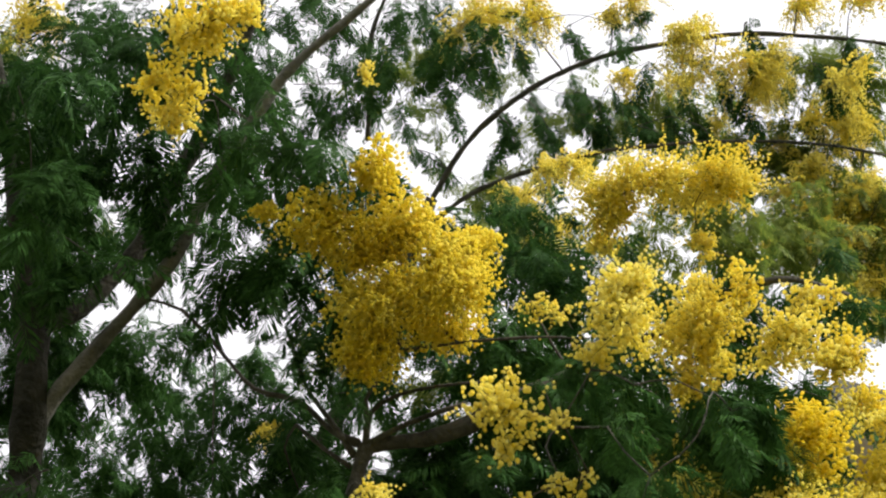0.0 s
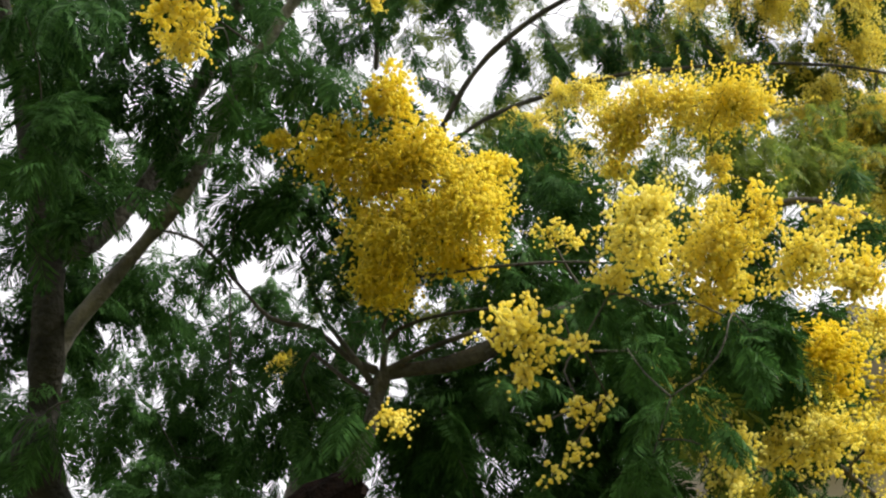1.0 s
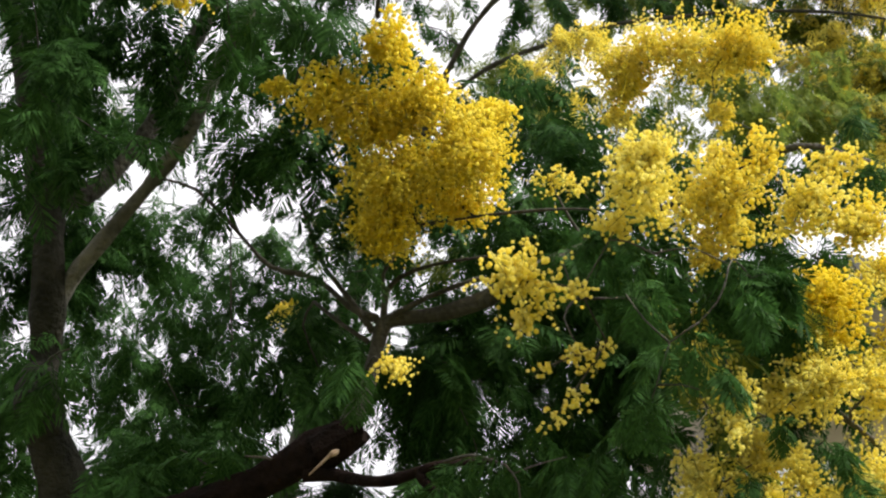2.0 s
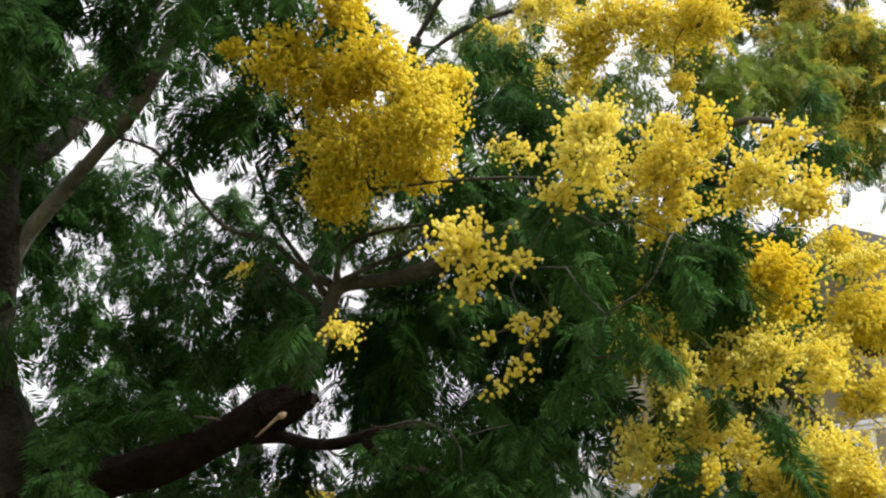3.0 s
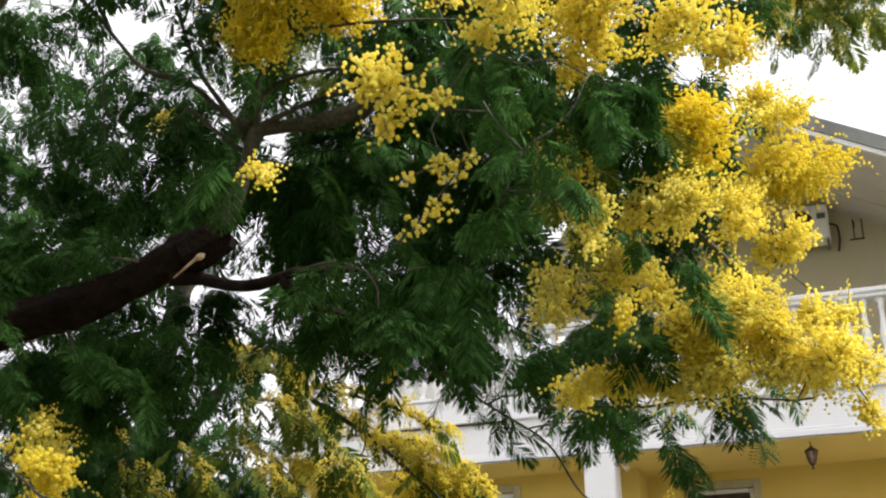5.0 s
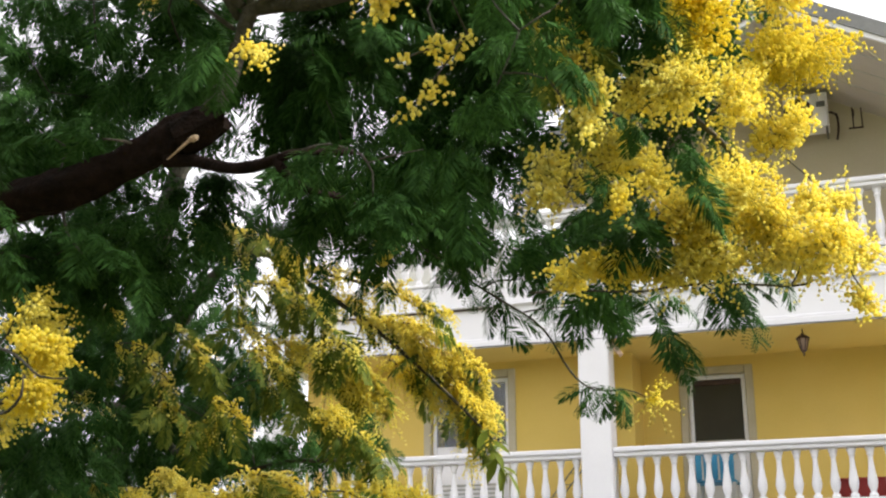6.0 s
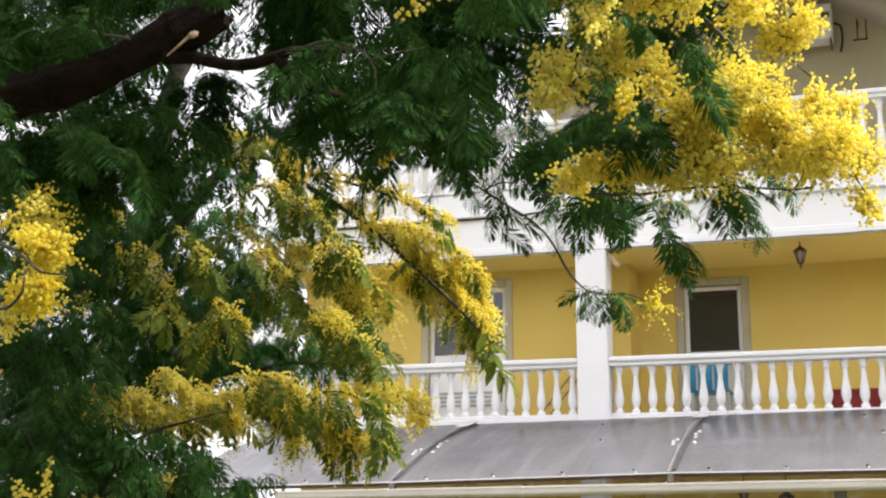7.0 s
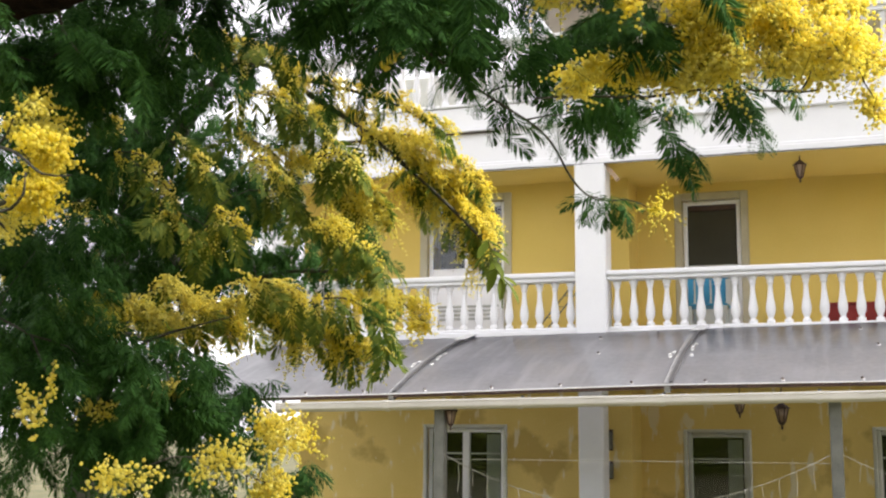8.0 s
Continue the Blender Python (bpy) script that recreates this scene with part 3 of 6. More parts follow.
ac = empty("air_conditioner", -0.45, 21.1, 9.65, "white outdoor air conditioner unit under the gable", "air conditioner")
box("casing", -0.42, 0.3, -0.16, 0.2, 0.0, 0.62, WHITE, ac, "white metal casing", 0.02)
part("fan_grille", lathe("fan_grille", [(0.24, 0.0), (0.24, 0.012), (0.2, 0.018), (0.02, 0.018)], IRON, 20), ac, "dark round fan grille").matrix_local = pose(-0.18, -0.161, 0.31, 90, 0, 0)
box("badge", 0.12, 0.26, -0.168, -0.161, 0.36, 0.46, POST, ac, "", 0)
for x in (-0.36, 0.26):
    box("bracket", x - 0.02, x + 0.02, -0.18, 0.3, -0.06, 0.0, POST, ac)
v, f = tube(smooth_line([(0.3, 0.1, 0.35, 0.02), (0.42, 0.12, 0.3, 0.02), (0.44, 0.2, 0.1, 0.02), (0.4, 0.28, -0.1, 0.02)], 0.05), 6)
part("pipe", mesh_of("pipe", v, f, IRON), ac, "black insulated pipe")
hook = empty("wall_bracket", 0.25, 21.4, 9.68, "small metal bracket fixed to the gable wall", "bracket")
for line in (((-0.02, -0.2, 0.35, 0.012), (-0.02, -0.2, 0.0, 0.012)), ((0.12, -0.2, 0.33, 0.012), (0.12, -0.2, 0.0, 0.012)), ((-0.1, -0.2, -0.02, 0.015), (0.14, -0.2, -0.02, 0.015)), ((0.0, 0.05, 0.3, 0.012), (0.0, -0.2, 0.3, 0.012))):
    v, f = tube(line, 6)
    part("rod", mesh_of("rod", v, f, IRON), hook)

for z, h in ((1.57, 0.31), (1.13, 0.26)):
    case = empty("wall_box", -3.84, WALL_L, z, "dark weathered box fixed to the ochre terrace wall", "wall box", "boxes on the terrace wall")
    box("case", -0.045, 0.045, -0.07, -0.002, 0.0, h, IRON, case, "", 0.012)
    box("lid", -0.052, 0.052, -0.085, -0.071, 0.02, h - 0.02, POST, case, "dark grey lid", 0.004)
    box("hood", -0.05, 0.05, -0.095, -0.002, h + 0.001, h + 0.015, IRON, case, "", 0.004)

lights = empty("string_lights", -2.7, 15.7, 1.5, "pale string of icicle lights between the canopy posts", "string lights")


def sag(x0, x1, z0, z1, drop, n=24):
    return [(x0 + (x1 - x0) * k / n + 2.7, -0.06, z0 + (z1 - z0) * k / n - drop * 4 * (k / n) * (1 - k / n) - 1.5, 0.0034) for k in range(n + 1)]


for x0, x1, z0, z1, drop in ((-5.03, -0.40, 1.54, 1.58, 0.62), (-0.28, 4.45, 1.58, 1.56, 0.6)):
    line = sag(x0, x1, z0, z1, drop)
    v, f = tube(line, 5)
    part("cable", mesh_of("cable", v, f, CABLE), lights)
    for k in range(1, len(line) - 1):
        x, y, z, _ = line[k]
        length = 0.12 + 0.28 * random.random()
        v, f = tube([(x, y, z, 0.003), (x + 0.03 * random.uniform(-1, 1), y, z - length * 0.5, 0.003), (x + 0.04 * random.uniform(-1, 1), y, z - length, 0.004)], 4)
        part("drop", mesh_of("drop", v, f, CABLE), lights)
v, f = tube([(-5.03 + 2.7, -0.03, -0.02, 0.0025), (-0.4 + 2.7, -0.03, -0.02, 0.0025)], 5)
part("wire", mesh_of("wire", v, f, CABLE), lights)

# ---- the mimosa trees ----
mimosa = empty("mimosa_tree", -1.95, 2.55, 0.0, "large mimosa tree in full yellow bloom with a broken limb", "tree", "mimosa trees")
back_mimosa = empty("mimosa_tree", -2.55, 4.5, 0.0, "mimosa tree behind with arching boughs and yellow blossom", "tree", "mimosa trees")
BOUGHS = {mimosa: [], back_mimosa: []}
NODES = {mimosa: [], back_mimosa: []}
LEAVES = {mimosa: [], back_mimosa: []}


def limb(tree, name, *points):
    line = smooth_line(points, 0.03)
    BOUGHS[tree].extend(line.tolist())
    thick = line[0, 3]
    wob = np.cumsum(np.random.randn(len(line), 3), axis=0) * 0.0006
    line[:, :3] += wob - np.linspace(0, 1, len(line))[:, None] * wob[-1]
    line[:, 3] *= 1 + 0.10 * np.sin(np.arange(len(line)) * 0.9 + thick * 900) + 0.05 * np.sin(np.arange(len(line)) * 2.3)
    v, f = tube(line, 24 if name == "broken_limb" else 14 if thick > 0.03 else 7, 0.2 if name == "broken_limb" else 0.13)
    base = tree.location
    mat = {"pale_branch": PALE_BARK, "broken_limb": SHADED_RED_BARK, "bough": SHADED_RED_BARK, "trunk": TRUNK_BARK if tree is mimosa else BARK}.get(name, BARK)
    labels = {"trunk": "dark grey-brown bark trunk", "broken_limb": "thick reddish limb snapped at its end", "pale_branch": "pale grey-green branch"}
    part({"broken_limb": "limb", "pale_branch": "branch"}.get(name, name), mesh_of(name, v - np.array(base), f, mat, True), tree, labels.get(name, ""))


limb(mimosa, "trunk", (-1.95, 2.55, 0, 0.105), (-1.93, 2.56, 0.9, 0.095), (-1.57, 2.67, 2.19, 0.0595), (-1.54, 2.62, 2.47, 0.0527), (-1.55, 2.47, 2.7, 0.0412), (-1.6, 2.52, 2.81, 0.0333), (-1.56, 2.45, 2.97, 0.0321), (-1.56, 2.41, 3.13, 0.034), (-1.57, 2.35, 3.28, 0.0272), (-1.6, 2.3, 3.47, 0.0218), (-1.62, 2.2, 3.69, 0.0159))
limb(mimosa, "pale_branch", (-1.58, 2.50, 2.87, 0.0243), (-1.53, 2.48, 2.96, 0.0171), (-1.42, 2.47, 3.06, 0.0159), (-1.24, 2.43, 3.19, 0.0146), (-1.15, 2.39, 3.31, 0.0136), (-1.02, 2.35, 3.44, 0.0127), (-0.93, 2.33, 3.52, 0.0097), (-0.77, 2.31, 3.60, 0.0078), (-0.60, 2.28, 3.69, 0.0048))
limb(mimosa, "branch", (-1.57, 2.43, 3.10, 0.0194), (-1.50, 2.51, 3.21, 0.0198), (-1.40, 2.54, 3.37, 0.0202), (-1.31, 2.50, 3.49, 0.0182), (-1.21, 2.46, 3.60, 0.0162), (-1.09, 2.38, 3.74, 0.0121), (-0.99, 2.30, 3.85, 0.0081))
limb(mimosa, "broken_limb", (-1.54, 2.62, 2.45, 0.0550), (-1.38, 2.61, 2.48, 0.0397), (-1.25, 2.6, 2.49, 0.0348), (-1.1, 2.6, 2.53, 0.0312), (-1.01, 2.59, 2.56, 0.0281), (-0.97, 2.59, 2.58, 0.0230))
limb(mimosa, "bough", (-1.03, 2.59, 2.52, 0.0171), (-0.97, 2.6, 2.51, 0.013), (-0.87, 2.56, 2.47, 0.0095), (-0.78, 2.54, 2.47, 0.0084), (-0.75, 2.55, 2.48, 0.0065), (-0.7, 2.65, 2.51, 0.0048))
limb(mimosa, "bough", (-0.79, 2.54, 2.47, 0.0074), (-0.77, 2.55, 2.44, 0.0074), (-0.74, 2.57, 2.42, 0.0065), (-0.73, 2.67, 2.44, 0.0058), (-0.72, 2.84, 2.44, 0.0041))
limb(mimosa, "branch", (-0.99, 2.60, 2.55, 0.0195), (-0.94, 2.63, 2.66, 0.0166), (-0.92, 2.64, 2.75, 0.0152), (-0.90, 2.63, 2.80, 0.0152), (-0.87, 2.64, 2.81, 0.0126), (-0.78, 2.63, 2.80, 0.0165), (-0.68, 2.61, 2.80, 0.0162), (-0.60, 2.62, 2.84, 0.0129), (-0.51, 2.68, 2.90, 0.0082))
limb(mimosa, "branch", (-0.91, 2.63, 2.8, 0.0095), (-0.84, 2.62, 2.82, 0.0063), (-0.77, 2.61, 2.83, 0.0052), (-0.69, 2.61, 2.84, 0.0041))
limb(mimosa, "branch", (-0.9, 2.63, 2.8, 0.0074), (-0.88, 2.61, 2.86, 0.0053), (-0.82, 2.6, 2.88, 0.0042), (-0.74, 2.6, 2.88, 0.0031), (-0.67, 2.63, 2.89, 0.0021))
limb(mimosa, "branch", (-0.91, 2.62, 2.81, 0.0084), (-0.97, 2.63, 2.85, 0.0065), (-1.04, 2.61, 2.92, 0.0055), (-1.13, 2.6, 2.96, 0.0045), (-1.2, 2.55, 3.05, 0.004), (-1.24, 2.48, 3.1, 0.0034), (-1.29, 2.43, 3.11, 0.0029))
limb(mimosa, "branch", (-0.92, 2.63, 2.79, 0.0074), (-0.97, 2.61, 2.87, 0.0054), (-1.02, 2.6, 2.95, 0.0044), (-1.03, 2.53, 3.04, 0.0033))
limb(mimosa, "branch", (-0.93, 2.63, 2.77, 0.0053), (-0.99, 2.63, 2.82, 0.0043), (-1.05, 2.63, 2.88, 0.0033))
limb(mimosa, "branch", (-0.89, 2.62, 2.84, 0.0053), (-0.88, 2.59, 2.88, 0.0042), (-0.86, 2.59, 2.91, 0.0032))
limb(mimosa, "branch", (-0.77, 2.5, 2.91, 0.003), (-0.66, 2.5, 2.9, 0.003), (-0.53, 2.5, 2.88, 0.0024), (-0.41, 2.45, 2.82, 0.0018))
limb(mimosa, "branch", (-0.49, 2.5, 2.7, 0.0027), (-0.42, 2.57, 2.72, 0.0028), (-0.38, 2.63, 2.73, 0.0029), (-0.34, 2.66, 2.7, 0.0029), (-0.3, 2.69, 2.66, 0.0029), (-0.26, 2.68, 2.57, 0.0023))
limb(mimosa, "branch", (-0.68, 2.92, 2.42, 0.0021), (-0.65, 2.96, 2.4, 0.0023), (-0.61, 3.01, 2.37, 0.0024), (-0.55, 3.07, 2.33, 0.0024), (-0.51, 3.17, 2.3, 0.0025), (-0.49, 3.3, 2.24, 0.0023), (-0.47, 3.42, 2.22, 0.0022), (-0.41, 3.43, 2.22, 0.0017))
limb(mimosa, "branch", (-0.48, 2.96, 2.32, 0.0019), (-0.38, 2.94, 2.31, 0.0022), (-0.27, 2.91, 2.29, 0.0021), (-0.17, 2.89, 2.29, 0.0021), (-0.02, 2.91, 2.28, 0.0018), (0.01, 2.94, 2.29, 0.0015))
limb(mimosa, "branch", (-0.51, 2.68, 2.9, 0.0103), (-0.39, 2.65, 2.91, 0.0081), (-0.24, 2.61, 2.93, 0.0069), (-0.11, 2.57, 2.93, 0.0058), (-0.01, 2.68, 2.94, 0.004))
limb(mimosa, "branch", (-0.39, 2.65, 2.91, 0.0071), (-0.33, 2.73, 2.78, 0.006), (-0.24, 2.76, 2.65, 0.0059), (-0.13, 2.82, 2.54, 0.0049), (-0.06, 2.9, 2.47, 0.004))
limb(mimosa, "branch", (-1.25, 2.67, 2.78, 0.0018), (-1.22, 2.59, 2.96, 0.0017), (-1.18, 2.52, 3.1, 0.0016), (-1.14, 2.46, 3.21, 0.0014))
limb(back_mimosa, "trunk", (-2.55, 4.5, 0, 0.085), (-2.5, 4.5, 0.9, 0.07), (-2.46, 4.57, 2.13, 0.0495), (-2.38, 4.57, 2.49, 0.0453), (-2.25, 4.43, 2.86, 0.0383), (-2.07, 4.32, 3.39, 0.0363), (-2.07, 4.33, 3.59, 0.033), (-1.76, 4.27, 4, 0.0289), (-1.53, 4.15, 4.32, 0.0268), (-1.38, 4.05, 4.53, 0.0206))
limb(back_mimosa, "branch", (-1.38, 4.05, 4.53, 0.0119), (-1.21, 3.98, 4.69, 0.0104), (-0.96, 3.91, 4.78, 0.0103), (-0.72, 3.88, 4.81, 0.0094), (-0.51, 3.87, 4.79, 0.0086), (-0.21, 3.96, 4.82, 0.0087), (-0, 4.08, 4.84, 0.0074), (0.26, 4.15, 4.76, 0.0059), (0.46, 4.23, 4.65, 0.0045))
limb(back_mimosa, "branch", (-1.46, 4.11, 4.42, 0.0119), (-1.31, 4.02, 4.43, 0.0087), (-1.09, 3.88, 4.38, 0.0083), (-0.72, 3.86, 4.38, 0.0068), (-0.54, 3.9, 4.38, 0.0068), (-0.29, 4.03, 4.42, 0.0055), (-0.03, 4.09, 4.37, 0.0055), (0.16, 4.14, 4.3, 0.0042))
limb(back_mimosa, "branch", (-2.2, 4.51, 2.73, 0.0322), (-1.77, 4.13, 2.83, 0.0161), (-1.53, 3.92, 2.77, 0.0082), (-1.34, 3.83, 2.64, 0.0062), (-1.23, 3.85, 2.56, 0.0061), (-1.13, 3.85, 2.48, 0.0053), (-1.01, 3.87, 2.37, 0.0045), (-0.9, 3.87, 2.26, 0.0037), (-0.83, 3.91, 2.18, 0.0029))
limb(back_mimosa, "branch", (-1.45, 3.87, 2.71, 0.0064), (-1.27, 3.85, 2.66, 0.0047), (-1.09, 3.84, 2.59, 0.0038), (-0.96, 3.86, 2.5, 0.003))
limb(back_mimosa, "branch", (-2.32, 4.5, 2.44, 0.0282), (-1.92, 4.19, 2.24, 0.0125), (-1.64, 4.01, 2.16, 0.0082), (-1.46, 3.99, 2.18, 0.0064), (-1.27, 3.97, 2.17, 0.0047))
limb(back_mimosa, "branch", (-2.44, 4.58, 2.16, 0.0289), (-2, 4.05, 2.01, 0.0104), (-1.78, 3.95, 2.02, 0.0066), (-1.7, 3.99, 2.06, 0.0049))
limb(back_mimosa, "branch", (-2, 4.05, 2.01, 0.0087), (-1.81, 3.93, 1.99, 0.0058), (-1.67, 3.91, 1.91, 0.004))
limb(back_mimosa, "branch", (-2.33, 4.49, 2.44, 0.0242), (-2.02, 3.74, 2.36, 0.0099), (-1.73, 3.19, 2.34, 0.0069), (-1.74, 3.11, 2.37, 0.0054))
limb(back_mimosa, "branch", (-1.71, 4.26, 4.03, 0.0247), (-1.81, 3.97, 4.53, 0.0169), (-1.87, 3.48, 4.84, 0.0124), (-2.06, 3, 4.67, 0.0096), (-2.21, 2.78, 4.57, 0.0075))
limb(back_mimosa, "branch", (-1.54, 3.83, 4.69, 0.0103), (-1.45, 3.66, 4.76, 0.0101), (-1.36, 3.48, 4.83, 0.0079), (-1.23, 3.38, 4.96, 0.0059))

limb(back_mimosa, "branch", (-1.51, 2.72, 2.13, 0.0060), (-1.34, 2.60, 2.11, 0.0050), (-1.26, 2.56, 2.12, 0.0045), (-1.25, 2.55, 2.15, 0.0035))
limb(back_mimosa, "branch", (-1.32, 2.52, 2.20, 0.0030), (-1.17, 2.42, 2.15, 0.0024), (-1.08, 2.37, 2.10, 0.0020), (-1.02, 2.36, 2.09, 0.0014))
limb(back_mimosa, "branch", (-1.25, 2.45, 2.06, 0.0032), (-1.13, 2.37, 2.05, 0.0026), (-1.10, 2.36, 2.07, 0.0020), (-1.10, 2.36, 2.10, 0.0012))
limb(back_mimosa, "branch", (-1.61, 3.40, 1.91, 0.0040), (-1.46, 3.32, 1.94, 0.0032), (-1.36, 3.30, 1.96, 0.0024), (-1.27, 3.30, 1.98, 0.0014))
limb(mimosa, "branch", (-2.80, 3.10, 5.11, 0.0050), (-2.27, 3.00, 4.65, 0.0040), (-2.01, 3.00, 4.43, 0.0030), (-1.64, 2.90, 4.18, 0.0020))
limb(mimosa, "branch", (-2.29, 2.90, 4.32, 0.0040), (-1.91, 2.80, 4.13, 0.0030), (-1.66, 2.80, 4.12, 0.0018))
limb(mimosa, "branch", (-2.47, 3.10, 4.79, 0.0030), (-2.07, 3.00, 4.32, 0.0016))
limb(mimosa, "branch", (-2.32, 3.10, 4.86, 0.0030), (-1.94, 3.00, 4.40, 0.0020), (-1.80, 3.00, 4.42, 0.0012))
# the snapped end: a jagged stub and a pale splinter
tip, way = Vector((-0.958, 2.595, 2.573)), Vector((0.043, 0.005, 0.019)).normalized()
side = way.cross(Vector((0, 0, 1))).normalized()
rise = side.cross(way)
v, f = [], []
for a, (along, r) in enumerate(((-0.05, 0.036), (0.0, 0.034), (0.02, 0.026))):
    for k in range(14):
        g = 2 * math.pi * k / 14
        j = (0.03 * random.random() if a == 2 else 0.0) + along
        v.append(tip + way * j + (side * math.cos(g) + rise * math.sin(g)) * r * random.uniform(0.9, 1.1) - mimosa.location)
for a in range(2):
    f += [(a * 14 + k, a * 14 + (k + 1) % 14, a * 14 + 14 + (k + 1) % 14, a * 14 + 14 + k) for k in range(14)]
f.append(tuple(range(28, 42)))
part("stub", mesh_of("stub", v, f, SHADED_RED_BARK), mimosa, "jagged snapped end")
at_eye = Vector((-0.956, 2.544, 2.524))
line = [(*(at_eye + way * s - Vector((0, 0, 0.35 * abs(s) if s < 0 else 0)) - mimosa.location), r) for s, r in ((-0.040, 0.001), (-0.02, 0.002), (0.0, 0.003), (0.008, 0.0065), (0.014, 0.005), (0.019, 0.0015))]
v, f = tube(line, 8, 0.25)
part("splinter", mesh_of("splinter", v, f, RAW_WOOD), mimosa, "pale torn wood splinter")


def ico(level):
    bm = bmesh.new()
    bmesh.ops.create_icosphere(bm, subdivisions=level, radius=1.0)
    v = np.array([x.co[:] for x in bm.verts])
    f = np.array([[w.index for w in q.verts] for q in bm.faces])
    bm.free()
    return v, f


OCTA = (np.array([(1, 0, 0), (-1, 0, 0), (0, 1, 0), (0, -1, 0), (0, 0, 1), (0, 0, -1)], float),
        np.array([(0, 2, 4), (2, 1, 4), (1, 3, 4), (3, 0, 4), (2, 0, 5), (1, 2, 5), (3, 1, 5), (0, 3, 5)]))
BEADS = {"round": ico(1), "small": OCTA}


def turns(rng, n):
    """Random rotations."""
    q = rng.normal(size=(n, 4))
    q /= np.linalg.norm(q, axis=1)[:, None]
    w, x, y, z = q.T
    return np.stack([1 - 2 * (y * y + z * z), 2 * (x * y - z * w), 2 * (x * z + y * w), 2 * (x * y + z * w), 1 - 2 * (x * x + z * z), 2 * (y * z - x * w),
                     2 * (x * z - y * w), 2 * (y * z + x * w), 1 - 2 * (x * x + y * y)], 1).reshape(-1, 3, 3)


def many(name, base_v, base_f, mats, mat, smooth=True):
    """One mesh of many copies of a base shape: mats is an array of 3 x 4 transforms."""
    n, k = len(mats), len(base_v)
    v = np.einsum("nij,kj->nki", mats[:, :, :3], base_v) + mats[:, None, :, 3]
    f = (base_f[None] + (np.arange(n) * k)[:, None, None]).reshape(-1, 3)
    me = bpy.data.meshes.new(name)
    me.vertices.add(n * k)
    me.vertices.foreach_set("co", v.reshape(-1).astype(np.float32))
    me.loops.add(f.size)
    me.loops.foreach_set("vertex_index", f.reshape(-1).astype(np.int32))
    me.polygons.add(len(f))
    me.polygons.foreach_set("loop_start", np.arange(0, f.size, 3, dtype=np.int32))
    me.polygons.foreach_set("use_smooth", np.full(len(f), smooth))
    me.update(calc_edges=True)
    me.materials.append(mat)
    return me


HEAD = many("flower_head", *BEADS["round"], np.eye(4)[None, :3], POLLEN)
HEADS_LEFT = [300]


def lumpy(rng, d):
    """How far a cluster reaches in the directions d: a few soft lobes."""
    out = np.full(len(d), 0.84)
    for f in (2.2, 4.3):
        k = rng.normal(size=(3, 3)) * f
        out += 0.11 * np.sin(d @ k.T + rng.uniform(0, 6.3, 3)).mean(axis=1) * 2.2 / f**0.5
    return out


def unit(v):
    return v / (np.linalg.norm(v, axis=-1, keepdims=True) + 1e-9)


def raceme(rng, start, way, length, bead, gap, round_off, taper=0.45, droop=0.3):
    """Round heads set about a drooping stalk, smaller towards its tip."""
    n = max(3, int(length / (bead * gap)))
    s = (np.arange(n) + rng.uniform(0.2, 0.8, n)) / n
    off = unit(np.cross(rng.normal(size=(n, 3)), way))
    p = start + way * (length * s)[:, None] + off * (bead * round_off * (1.05 - 0.6 * s))[:, None]
    p[:, 2] -= droop * length * s * s
    size = bead * 0.5 * (1.1 - taper * s) * rng.uniform(0.85, 1.1, n)
    return np.column_stack([p, size])


